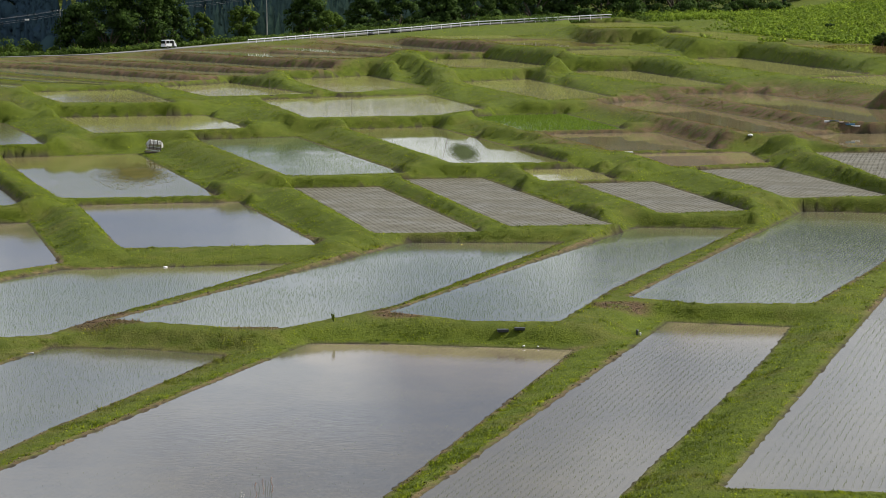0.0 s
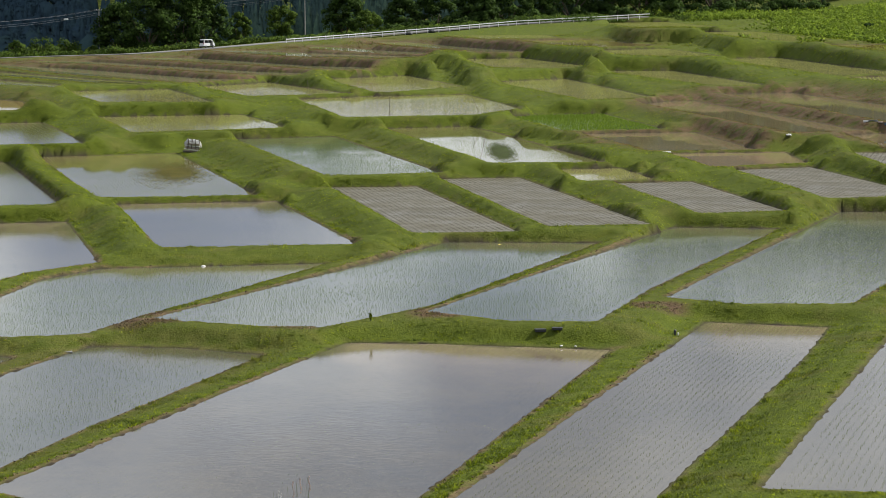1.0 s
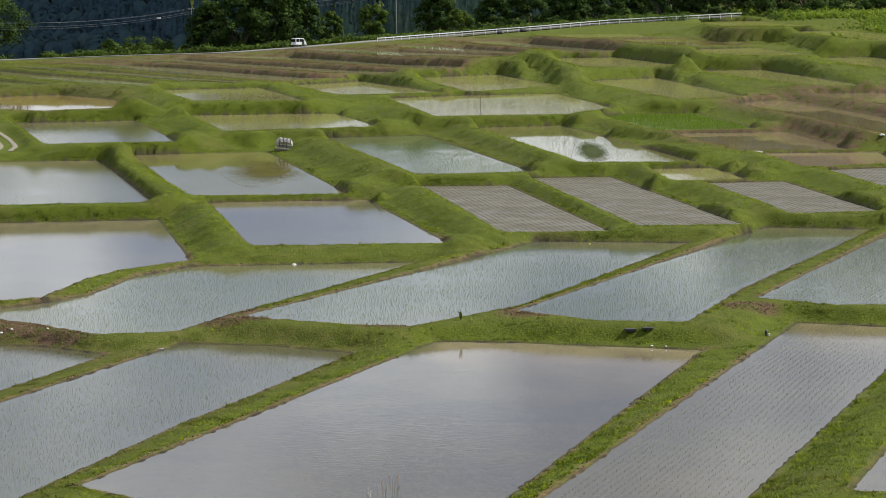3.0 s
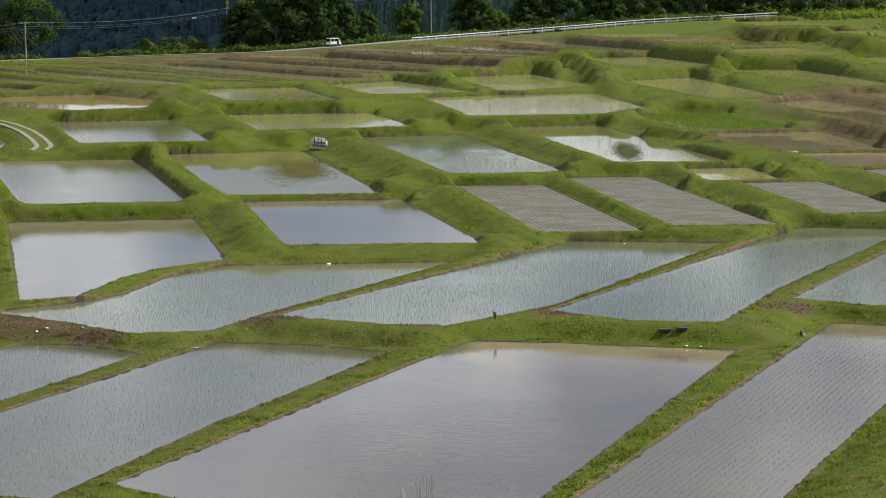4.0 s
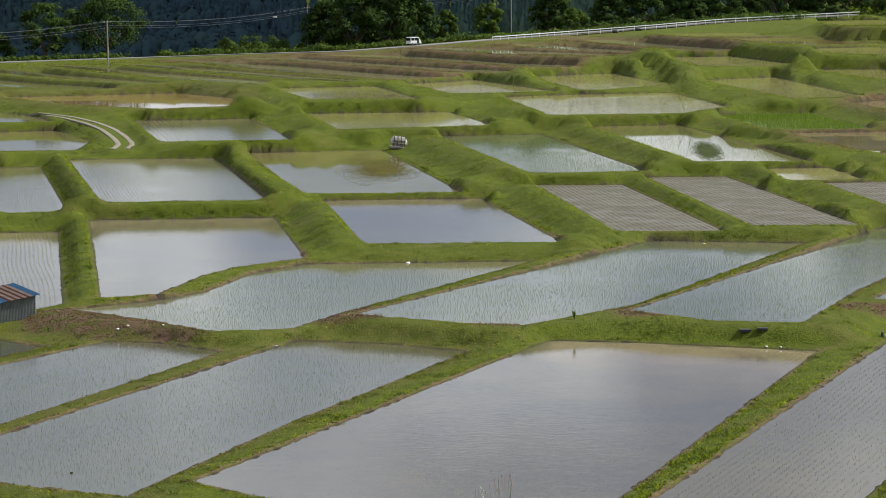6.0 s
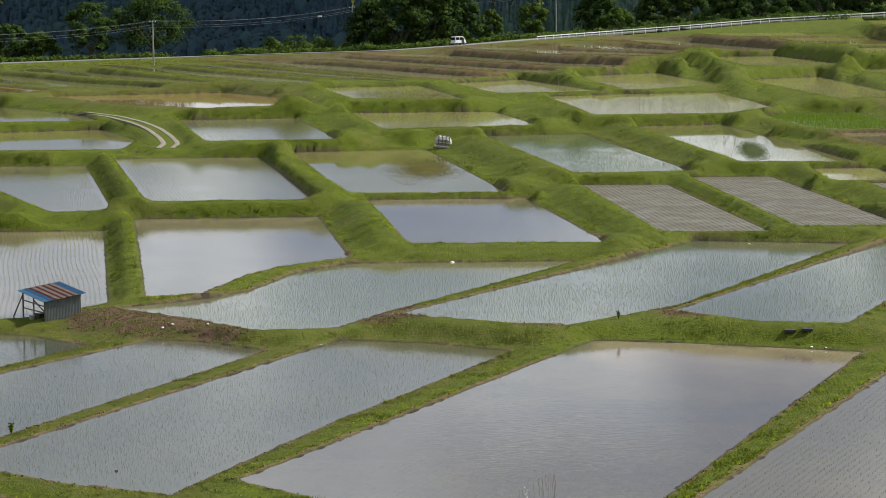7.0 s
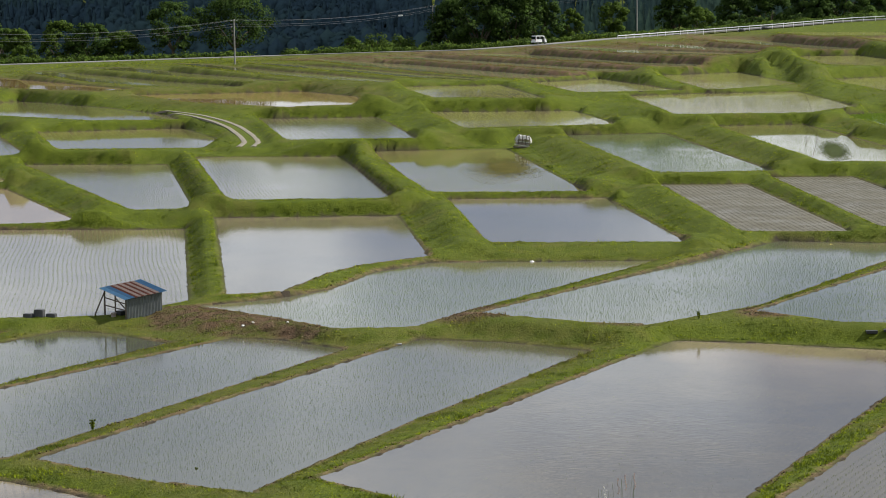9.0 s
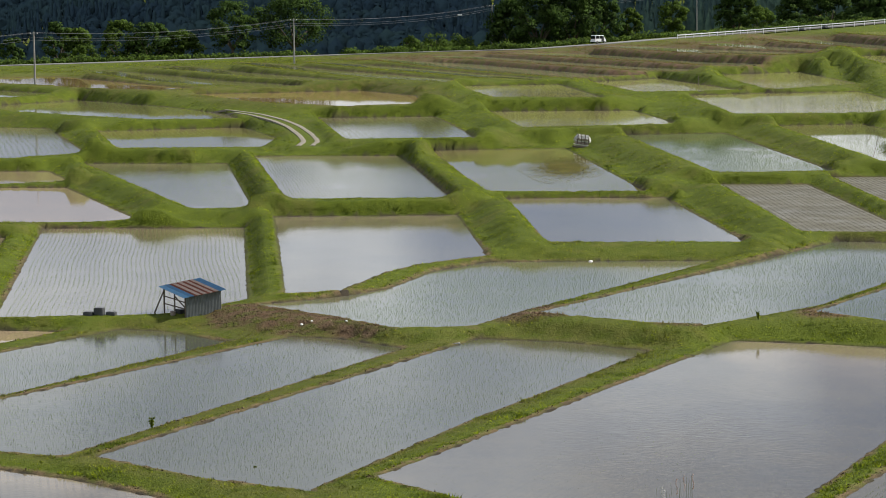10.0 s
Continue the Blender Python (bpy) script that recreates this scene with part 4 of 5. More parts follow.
def build_clods():
    """Loose clods and trodden straw on the bare brinks near by."""
    rng = np.random.default_rng(29)
    tri = LAND_V[LAND_T]
    mid = tri.mean(1)
    far = np.hypot(mid[:, 0], mid[:, 1])
    bearing = np.degrees(np.arctan2(mid[:, 0], mid[:, 1]))
    area = 0.5 * np.linalg.norm(np.cross(tri[:, 1] - tri[:, 0], tri[:, 2] - tri[:, 0]), axis=1)
    bare = np.maximum(LAND_SOIL[LAND_T].mean(1), 0.8 * LAND_DRY[LAND_T].mean(1))
    edge = LAND_D[LAND_T].min(1)
    use = (bare > 0.5) & (edge > 0.03) & (far > 60) & (far < 175) & (bearing > -22.5) & (bearing < 12.5)
    weight = np.where(use, area * bare, 0)
    n = 16000
    pick = rng.choice(len(tri), n, p=weight / weight.sum())
    u, v = rng.uniform(0, 1, (2, n))
    flip = u + v > 1
    u, v = np.where(flip, 1 - u, u), np.where(flip, 1 - v, v)
    t = tri[pick]
    at = t[:, 0] + u[:, None] * (t[:, 1] - t[:, 0]) + v[:, None] * (t[:, 2] - t[:, 0])
    size = rng.uniform(0.02, 0.065, n)[:, None]
    corner = np.stack([at + rng.normal(0, 0.6, (n, 3)) * size for _ in range(4)], 1).reshape(-1, 3)
    q = np.arange(n)[:, None] * 4
    tris = np.concatenate([q + (0, 1, 2), q + (0, 2, 3), q + (0, 3, 1), q + (1, 3, 2)], 1).reshape(-1, 3)
    clod = Nodes("clod_and_straw")
    geo = clod.tree.nodes.new("ShaderNodeNewGeometry")
    clod.set(color=clod.ramp(geo.outputs["Random Per Island"], (0.0, (0.035, 0.025, 0.016)), (0.6, (0.10, 0.072, 0.042)), (1.0, (0.21, 0.165, 0.10))), rough=0.95, spec=0.1)
    ob = tri_mesh("clods", corner, tris, clod.mat)
    tagged(ob, "loose brown clods and straw on the bare field brinks", "clods", kind="stuff")


build_clods()

# ---- trees and woods ----


LAND_TREE = bvhtree.BVHTree.FromPolygons(LAND_V.tolist(), LAND_T.tolist())


def ground_z(x, y):
    return LAND_TREE.ray_cast(Vector((x, y, 900.0)), Vector((0, 0, -1)))[0].z


def tree(x, y, tall, wide, label, seed, material=None, bare=0.22, clumps=60, per=90, leaf=0.26, skirt=0.42, kind_word="tree"):
    """A broad-leaved tree: a forking trunk and a ragged crown of leaf clumps with gaps."""
    rng = np.random.default_rng(seed)
    root = new(kind_word)
    root.location = (x, y, ground_z(x, y) - 0.1)
    tagged(root, label, kind_word)
    bm = bmesh.new()
    girth = 0.028 * tall
    fork = Vector((rng.normal(0, 0.15), rng.normal(0, 0.15), tall * bare))
    add_rod(bm, (0, 0, -0.3), fork, girth * 1.25, girth * 0.85)
    for k in range(6):
        a = k * 1.05 + rng.uniform(-0.3, 0.3)
        elbow = fork + Vector((math.cos(a) * wide * 0.16, math.sin(a) * wide * 0.16, tall * rng.uniform(0.14, 0.26)))
        end = elbow + Vector((math.cos(a) * wide * 0.17, math.sin(a) * wide * 0.17, tall * rng.uniform(0.10, 0.24)))
        add_rod(bm, fork, elbow, girth * 0.6, girth * 0.4, 6)
        add_rod(bm, elbow, end, girth * 0.4, girth * 0.12, 6)
    part("trunk", bm, BARK, root)
    low = tall * bare * 0.9
    u = rng.uniform(0, 1, clumps)
    h = low + (tall - low) * (0.06 + 0.90 * u ** 0.85)
    reach = wide / 2 * np.sin(np.clip((h - low) / (tall - low) * (3.07 - skirt) + skirt, 0, 3.14159)) ** 0.7
    a = rng.uniform(0, 6.283, clumps)
    d = reach * np.sqrt(rng.uniform(0.12, 1.0, clumps)) * rng.uniform(0.8, 1.08, clumps)
    centers = np.stack([np.cos(a) * d, np.sin(a) * d, h], 1)
    radii = wide * rng.uniform(0.07, 0.15, clumps)
    centers[:, 2] = np.minimum(centers[:, 2], tall - radii * 0.5)
    verts, tris, lay = leaf_cloud(centers, radii, per, leaf, rng)
    crown = tri_mesh("crown", verts, tris, material or LEAF, lay=lay)
    crown.parent = root
    return root


def shrub(x, y, tall, wide, label, seed, material=None, leaf=0.2, clumps=22, per=60):
    """A low bush, leafy to the ground."""
    rng = np.random.default_rng(seed)
    root = new("bush")
    root.location = (x, y, ground_z(x, y) - 0.05)
    tagged(root, label, "bush")
    bm = bmesh.new()
    for k in range(5):
        a = k * 1.26
        add_rod(bm, (0, 0, -0.1), (math.cos(a) * wide * 0.22, math.sin(a) * wide * 0.22, tall * 0.55), 0.035 * tall, 0.012 * tall, 6)
    part("stem", bm, BARK, root)
    a, d = rng.uniform(0, 6.283, clumps), np.sqrt(rng.uniform(0, 1, clumps))
    h = tall * rng.uniform(0.1, 0.85, clumps) * (1.0 - 0.45 * d)
    centers = np.stack([np.cos(a) * d * wide * 0.42, np.sin(a) * d * wide * 0.42, h], 1)
    radii = np.minimum(wide, tall * 1.4) * rng.uniform(0.12, 0.22, clumps)
    verts, tris, lay = leaf_cloud(centers, radii, per, leaf, rng)
    leaves = tri_mesh("foliage", verts, tris, material or LEAF_LIGHT, lay=lay)
    leaves.parent = root
    return root


ROUND = "round broad-leaved tree with a forked trunk beside the lane"
tree(-138.6, 506.2, 13.0, 12.5, ROUND, 71, LEAF, bare=0.2)
tree(-126.7, 514.6, 14.4, 18.5, "wide spreading broad-leaved tree beside the lane", 72, LEAF, bare=0.18, clumps=90)
tree(-169.6, 491.6, 9.0, 9.5, "low leafy tree behind the roadside verge", 73, LEAF_LIGHT, bare=0.1)
tree(-163.0, 503.0, 10.5, 10.0, "low leafy tree behind the roadside verge", 74, LEAF_LIGHT, bare=0.1)
tree(-155.5, 500.0, 9.5, 10.5, "low leafy tree behind the roadside verge", 77, LEAF, bare=0.1)
tree(-149.5, 503.0, 7.5, 8.5, "low leafy tree behind the roadside verge", 78, LEAF_LIGHT, bare=0.1)
tree(-176.5, 500.0, 11.0, 8.0, "thin brownish-green tree behind the roadside verge", 75, LEAF, bare=0.2, clumps=30)
tree(-189.0, 505.0, 8.5, 7.0, "thin brownish-green tree behind the roadside verge", 76, LEAF, bare=0.2, clumps=26)
for k, (x, y, tall, wide) in enumerate(((-84, 553, 12.5, 11), (-76, 544, 17, 14), (-69, 549, 18, 14), (-63.5, 556, 15, 11), (-73, 566, 19, 15))):
    tree(x, y, tall, wide, "large dark dense broad-leaved tree beside the lane", 80 + k, LEAF, bare=0.03, clumps=110, per=80, leaf=0.3, skirt=1.0)
tree(-57.5, 571.0, 8.0, 7.0, "small bright green tree behind the van", 86, LEAF_LIGHT, bare=0.1, clumps=36)
tree(-49.5, 597.8, 9.5, 9.0, "slender pale green tree behind the guardrail", 87, LEAF_LIGHT, bare=0.25, clumps=44)
tree(-29.7, 639.3, 7.0, 9.0, "young bright green tree behind the guardrail", 88, LEAF_LIGHT, bare=0.1, clumps=36)
for k, (x, y) in enumerate(((-103, 530), (-98.5, 535), (-94, 540), (-88.5, 545))):
    shrub(x, y, (6.6, 7.4, 6.4, 4.0)[k], (7.0, 7.5, 7.0, 4.5)[k], "dark green bush on the roadside verge", 90 + k, LEAF_LIGHT, leaf=0.24, clumps=34, per=80)
for k, (x, y, tall, wide) in enumerate(((-22, 688, 13, 12), (-12, 676, 15, 13), (-2, 690, 14, 13), (8, 678, 17, 14), (17, 690, 15, 12), (26, 672, 18, 15),
                                       (36, 684, 17, 14), (46, 676, 19, 15), (57, 690, 18, 15), (67, 684, 20, 15), (78, 700, 19, 15), (90, 715, 20, 16), (104, 720, 20, 16), (2, 660, 9, 9))):
    tree(x, y, tall, wide, "dark tree at the edge of the woods", 100 + k, LEAF, bare=0.02, clumps=90, per=80, leaf=0.34, skirt=1.15)
for k in range(26):
    bx = -24 + 4.9 * k
    shrub(bx, 664 + 7 * math.sin(k * 2.3) + 0.3 * max(bx - 20, 0), 4.5 + 1.5 * math.sin(k * 1.7), 7.5, "dark undergrowth bush at the edge of the woods", 140 + k, LEAF, leaf=0.34, clumps=26)
tree(-37.0, 662.0, 14.0, 13.0, "dark tree at the edge of the woods", 131, LEAF, bare=0.05, clumps=80, leaf=0.34, skirt=1.0)
shrub(78.5, 423, 3.2, 3.2, "dark rounded bush on the grassy slope", 120, LEAF, clumps=26)
shrub(84, 513, 2.2, 2.0, "dark ragged bush on the grassy slope", 121, LEAF, clumps=14)


def build_woods():
    """The wooded mountainside across the valley."""
    rng = np.random.default_rng(15)
    n = 8000
    far = rng.uniform(0, 1, n) ** 0.8 * 960 + 640
    bearing = np.radians(rng.uniform(-24, 15, n))
    x, y = far * np.sin(bearing), far * np.cos(bearing)
    z = open_land(np.stack([x, y], 1))
    keep = ((far > 840 - 0.2 * x) & (z > -30)) | ((x > 0.0) & (far > 690 + 0.3 * x))
    x, y, z, far = x[keep], y[keep], z[keep], far[keep]
    n = len(x)
    cedar = wobble(np.stack([x, y], 1), 0.012, 17) + rng.normal(0, 0.15, n) > 0.05
    tall = np.where(cedar, rng.uniform(13, 20, n), rng.uniform(8, 14, n))
    wide = np.where(cedar, rng.uniform(2.0, 3.0, n), rng.uniform(3.2, 5.4, n))
    # each crown is a lump with an uneven skin, and loose leaves about it
    leafy = smooth_step(-130, -40, x + 30 * wobble(np.stack([x, y], 1), 0.02, 18)) * smooth_step(1250, 850, far)
    seed_ball = bmesh.new()
    bmesh.ops.create_icosphere(seed_ball, subdivisions=1, radius=1)
    ball = np.array([v.co[:] for v in seed_ball.verts])
    skin = np.array([[v.index for v in f.verts] for f in seed_ball.faces])
    seed_ball.free()
    high = np.where(cedar, 0.48 * tall, 0.42 * tall)
    way = ball[None] * np.where(cedar[:, None, None], np.stack([0.62 - 0.5 * ball[:, 2], 0.62 - 0.5 * ball[:, 2], 1 + 0 * ball[:, 2]], 1)[None], 1.0)
    base = np.stack([x, y, z + 0.55 * tall], 1)[:, None, :]
    lump = way * (1 + rng.normal(0, 0.1, (n, len(ball), 1))) * np.stack([wide, wide, high], 1)[:, None, :] * 0.86 + base
    per = 36
    pick = rng.integers(0, len(ball), (n, per))
    at = (np.take_along_axis(lump, pick[:, :, None], 1) - base) * rng.uniform(0.94, 1.1, (n, per, 1)) + base + rng.normal(0, 0.35, (n, per, 3))
    a = rng.normal(0, 1, (n, per, 3)) * np.where(cedar, 0.4, 0.55)[:, None, None]
    b = rng.normal(0, 1, (n, per, 3)) * np.where(cedar, 0.4, 0.55)[:, None, None]
    leaf = np.stack([at - a, at + a, at + b], 2)
    verts = np.concatenate([lump.reshape(-1, 3), leaf.reshape(-1, 3)])
    tris = np.concatenate([(skin[None] + (np.arange(n) * len(ball))[:, None, None]).reshape(-1, 3), np.arange(n * per * 3).reshape(-1, 3) + lump.size // 3])
    # shading normals lean away from the sun, so the whole mountainside looks shaded
    lay = np.concatenate([np.repeat(ball[None], n, 0).reshape(-1, 3), np.repeat(ball[pick], 3, 1).reshape(-1, 3)]) * 0.22 + (-0.3, -0.8, 0.42)
    lay /= np.linalg.norm(lay, axis=1)[:, None]
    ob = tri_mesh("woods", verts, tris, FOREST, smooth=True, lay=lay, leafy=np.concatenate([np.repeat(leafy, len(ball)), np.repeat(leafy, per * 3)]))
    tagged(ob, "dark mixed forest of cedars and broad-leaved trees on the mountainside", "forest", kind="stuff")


build_woods()


def build_verge():
    """Tall weeds along the far side of the lane, and on the slope at the wood's foot."""
    rng = np.random.default_rng(19)
    pts = []
    line = np.array(ROAD, float)
    seg = np.diff(line[:, :2], axis=0)
    long = np.hypot(*seg.T)
    for p, e, d in zip(line[:-1, :2], seg, long):
        k = int(d * 16)
        u = rng.uniform(0, 1, k)
        off = rng.uniform(5.5, 15, k)
        pts.append(p + u[:, None] * e + np.array([-e[1], e[0]]) / d * off[:, None])
    g = np.stack([rng.uniform(-15, 135, 24000), rng.uniform(420, 690, 24000)], 1)
    clear = np.min(np.stack([edge_distance(g, poly) for _, _, poly in PADDIES]), 0) > 3
    ragged = 7 * wobble(g, 0.09, 53) + rng.normal(0, 4, len(g))
    slope = (g[:, 0] > 0.112 * g[:, 1] + 6 + ragged) | (g[:, 1] + ragged > 626)
    pts.append(g[clear & slope])
    p = np.concatenate(pts)
    z = land_height(p)[0]
    hump = 0.45 + 0.5 * np.clip(wobble(p, 0.7, 51) + wobble(p, 0.25, 52), 0, 1)
    hump = hump * np.where((p[:, 1] > 628) & (p[:, 0] > -20), 2.6, np.where(p[:, 0] > 30, 1.5, 2.2))
    centers = np.column_stack([p, z + 0.25 * hump])
    by_road = line_distance(p, ROAD)[0] < 16
    verts, tris, lay = leaf_cloud(centers[by_road], 0.85 * hump[by_road], 11, 0.26, rng, squash=1.0)
    ob = tri_mesh("verge_weeds", verts, tris, LEAF_LIGHT, lay=lay)
    tagged(ob, "rank green weeds on the verge behind the lane", "weeds", kind="stuff")
    verts, tris, lay = leaf_cloud(centers[~by_road], 0.75 * hump[~by_road], 9, 0.26, rng, squash=1.0)
    ob = tri_mesh("weeds", verts, tris, WEED, lay=lay)
    tagged(ob, "rank bright green weeds on the slope below the woods", "weeds", kind="stuff")


build_verge()

# ---- shed ----
TIN = plain("galvanised_tin", (0.20, 0.215, 0.22), 0.45, 0.6, wear=0.3, scale=2.0)
BLUE = plain("blue_painted_sheet", (0.045, 0.15, 0.26), 0.6, wear=0.25, scale=3.0)
RUST = plain("rusted_red_sheet", (0.17, 0.06, 0.035), 0.9, wear=0.4, scale=4.0)
PALE = plain("faded_pale_sheet", (0.36, 0.28, 0.23), 0.8, wear=0.35, scale=4.0)
POST = plain("weathered_wood", (0.13, 0.105, 0.08), 0.9, wear=0.4, scale=5.0)
WHITE = plain("white_enamel", (0.70, 0.71, 0.72), 0.35, wear=0.08, scale=2.0)
CONCRETE = plain("grey_concrete", (0.25, 0.245, 0.235), 0.9, wear=0.25, scale=3.0)
WET_STONE = plain("dark_wet_stone", (0.06, 0.062, 0.065), 0.7, wear=0.4, scale=3.0)
DARK = plain("dark_plastic_and_shade", (0.03, 0.032, 0.035), 0.5, wear=0.3, scale=4.0)
TYRE = plain("rubber", (0.02, 0.02, 0.02), 0.8, wear=0.2)
SACK = plain("white_sack_cloth", (0.70, 0.69, 0.66), 0.8, wear=0.15, scale=9.0)
SHEET = plain("weathered_brown_sheet", (0.36, 0.29, 0.25), 0.7, wear=0.45, scale=3.0)
GLASS = Nodes("tinted_glass").set(color=(0.012, 0.016, 0.018), rough=0.05).mat
RED = plain("red_lens", (0.35, 0.02, 0.015), 0.3, wear=0.1)
YELLOW = plain("yellow_plastic", (0.75, 0.62, 0.08), 0.5, wear=0.15)


def corrugated(corners, waves, depth=0.02, thick=0.006):
    """A corrugated sheet over four corners a, b, c, d; the ribs run from a to b."""
    a, b, c, d = (Vector(p) for p in corners)
    up = (b - a).cross(d - a).normalized()
    bm = bmesh.new()
    n = waves * 4
    top, low = [], []
    for k in range(n + 1):
        u = k / n
        lift = up * depth * math.sin(u * waves * 2 * math.pi)
        p, q = a.lerp(d, u) + lift, b.lerp(c, u) + lift
        top.append((bm.verts.new(p), bm.verts.new(q)))
        low.append((bm.verts.new(p - up * thick), bm.verts.new(q - up * thick)))
    for k in range(n):
        bm.faces.new((top[k][0], top[k][1], top[k + 1][1], top[k + 1][0]))
        bm.faces.new((low[k][0], low[k + 1][0], low[k + 1][1], low[k][1]))
        bm.faces.new((top[k][0], top[k + 1][0], low[k + 1][0], low[k][0]))
        bm.faces.new((top[k][1], low[k][1], low[k + 1][1], top[k + 1][1]))
    return bm


def build_shed():
    """Near corner at the origin; x along the tin wall, y along the open side."""
    shed = new("shed")
    x0, y0 = -37.45, 125.8
    shed.matrix_world = pose(x0, y0, ground_z(x0, y0) - 0.02, 0, 0, 43.5)
    tagged(shed, "small open tin shed with rusted and blue roof beside paddies", "shed")
    w, d = 2.2, 2.6
    heights = {(0, 0): 1.16, (w, 0): 1.40, (0, d): 1.45, (w, d): 1.68}
    for (px, py), h in heights.items():
        part("post", rod((px, py, -0.4), (px, py, h - 0.03), 0.055, 0.045), POST, shed)
    part("post", rod((0, d * 0.5, -0.4), (0, d * 0.5, 1.27), 0.045, 0.04), POST, shed)
    part("brace", rod((-0.75, d + 0.1, -0.3), (0, d, 1.3), 0.045, 0.04), POST, shed, "slanting wooden prop")
    part("brace", rod((0, d * 0.5, 1.1), (0, 0, 0.55), 0.035), POST, shed)
    part("rail", rod((0, d, 0.55), (0, 0, 0.5), 0.035), POST, shed)
    part("rail", rod((0, d, 0.98), (0, 0, 0.86), 0.035), POST, shed)
    for a, b in (((0, 0), (0, d)), ((w, 0), (w, d)), ((0, 0), (w, 0)), ((0, d), (w, d))):
        za, zb = heights[a] - 0.04, heights[b] - 0.04
        part("beam", rod((*a, za), (*b, zb), 0.04), POST, shed)
    for k in range(3):
        u0, u1 = k / 3, (k + 1) / 3
        z0, z1 = 1.12 + 0.24 * u0, 1.12 + 0.24 * u1
        part("wall_sheet", corrugated(((u0 * w, -0.05, -0.1), (u0 * w, -0.05, z0), (u1 * w, -0.05, z1), (u1 * w, -0.05, -0.1)), 8), TIN, shed, "dull grey corrugated wall sheet")
    for k in range(3):
        u0, u1 = k / 3, (k + 1) / 3
        part("wall_sheet", corrugated(((w + 0.05, u0 * d, -0.1), (w + 0.05, u0 * d, 0.8), (w + 0.05, u1 * d, 0.8), (w + 0.05, u1 * d, -0.1)), 9), TIN, shed, "dull grey corrugated wall sheet")
    look_of = [BLUE, BLUE, RUST, PALE, RUST, PALE, RUST, PALE, RUST, PALE, BLUE, BLUE]
    words = {BLUE: "blue painted roof sheet", RUST: "rust-red roof sheet", PALE: "faded pale roof sheet"}
    edges = [-0.22, 0.16, 0.42, 0.62, 0.82, 1.0, 1.2, 1.4, 1.58, 1.76, 1.95, 2.18, 2.42]

    def roof(x, y):
        return 1.20 + x * 0.109 + y * 0.112

    for k, mat in enumerate(look_of):
        xa, xb = edges[k], edges[k + 1]
        ya, yb = -0.30, d + 0.28
        lift = 0.012 * (k % 2)
        part("roof_sheet", corrugated(((xa, ya, roof(xa, ya) + lift), (xa, yb, roof(xa, yb) + lift), (xb, yb, roof(xb, yb) + lift), (xb, ya, roof(xb, ya) + lift)), 3), mat, shed, words[mat])
    # stored things inside
    crate = part("crate", box((0.7, 0.5, 0.34), bevel=0.02), DARK)
    crate.matrix_world = shed.matrix_world @ pose(0.5, 1.3, 0.17, 0, 0, 8)
    tagged(crate, "dark plastic crate stored inside the shed", "crate")
    pail = new("bucket")
    pail.matrix_world = shed.matrix_world @ pose(-0.30, 0.95, 0.0)
    tagged(pail, "pale grey bucket standing at the shed's open side", "bucket")
    part("body", rod((0, 0, 0), (0, 0, 0.3), 0.13, 0.16, 14), SHEET, pail)
    part("rim", rod((0, 0, 0.285), (0, 0, 0.31), 0.17, 0.17, 14), SHEET, pail)
    return shed


build_shed()

# ---- stack of sheets, sacks, blocks and stakes ----


def build_stack():
    x, y = -30.25, 248.5
    stack = new("sheet_stack")
    stack.matrix_world = pose(x, y, ground_z(x, y) - 0.05, 0, 7, 14)
    tagged(stack, "tilted stack of weathered grey-white sheets tied on boards on the dike", "stack of sheets")
    for k in range(3):
        part("board", box((1.9, 0.16, 0.12), (0, -0.45 + 0.45 * k, 0.06), bevel=0.01), POST, stack)
    rng = random.Random(4)
    for k in range(9):
        shade = (SHEET, SACK, SHEET)[k % 3]
        tilt = pose(0, 0, 0, rng.uniform(-3, 3), rng.uniform(-3, 3), rng.uniform(-5, 5))
        part("sheet", box((1.5 - 0.03 * k + rng.uniform(-0.12, 0.12), 1.1, 0.085), (rng.uniform(-0.08, 0.08), 0, 0.17 + 0.125 * k), tilt, bevel=0.015), shade, stack)
    cover = bmesh.new()
    rows = []
    for i in range(13):
        u = i / 12 * 2 - 1
        row = []
        for j in range(9):
            v = j / 8 * 2 - 1
            fall = 0.5 * max(0, abs(u) - 0.72) / 0.28 + 0.5 * max(0, abs(v) - 0.7) / 0.3
            row.append(cover.verts.new((u * 0.86, v * 0.66, 1.36 - fall * 0.75 + 0.03 * math.sin(u * 9) + 0.02 * math.sin(v * 7 + u * 5))))
        rows.append(row)
    for r, s in zip(rows[:-1], rows[1:]):
        for j in range(8):
            cover.faces.new((r[j], s[j], s[j + 1], r[j + 1]))
    bmesh.ops.solidify(cover, geom=cover.faces, thickness=0.012)
    part("cover", cover, SACK, stack, "crumpled whitish cover sheet")
    for k in range(4):
        u = -0.57 + 0.38 * k
        strap = add_box(box((0.07, 1.38, 0.03), (u, 0, 1.4), bevel=0.006), (0.07, 0.03, 1.0), (u, -0.69, 0.9))
        part("strap", strap, POST, stack, "dark strap over the cover")


build_stack()


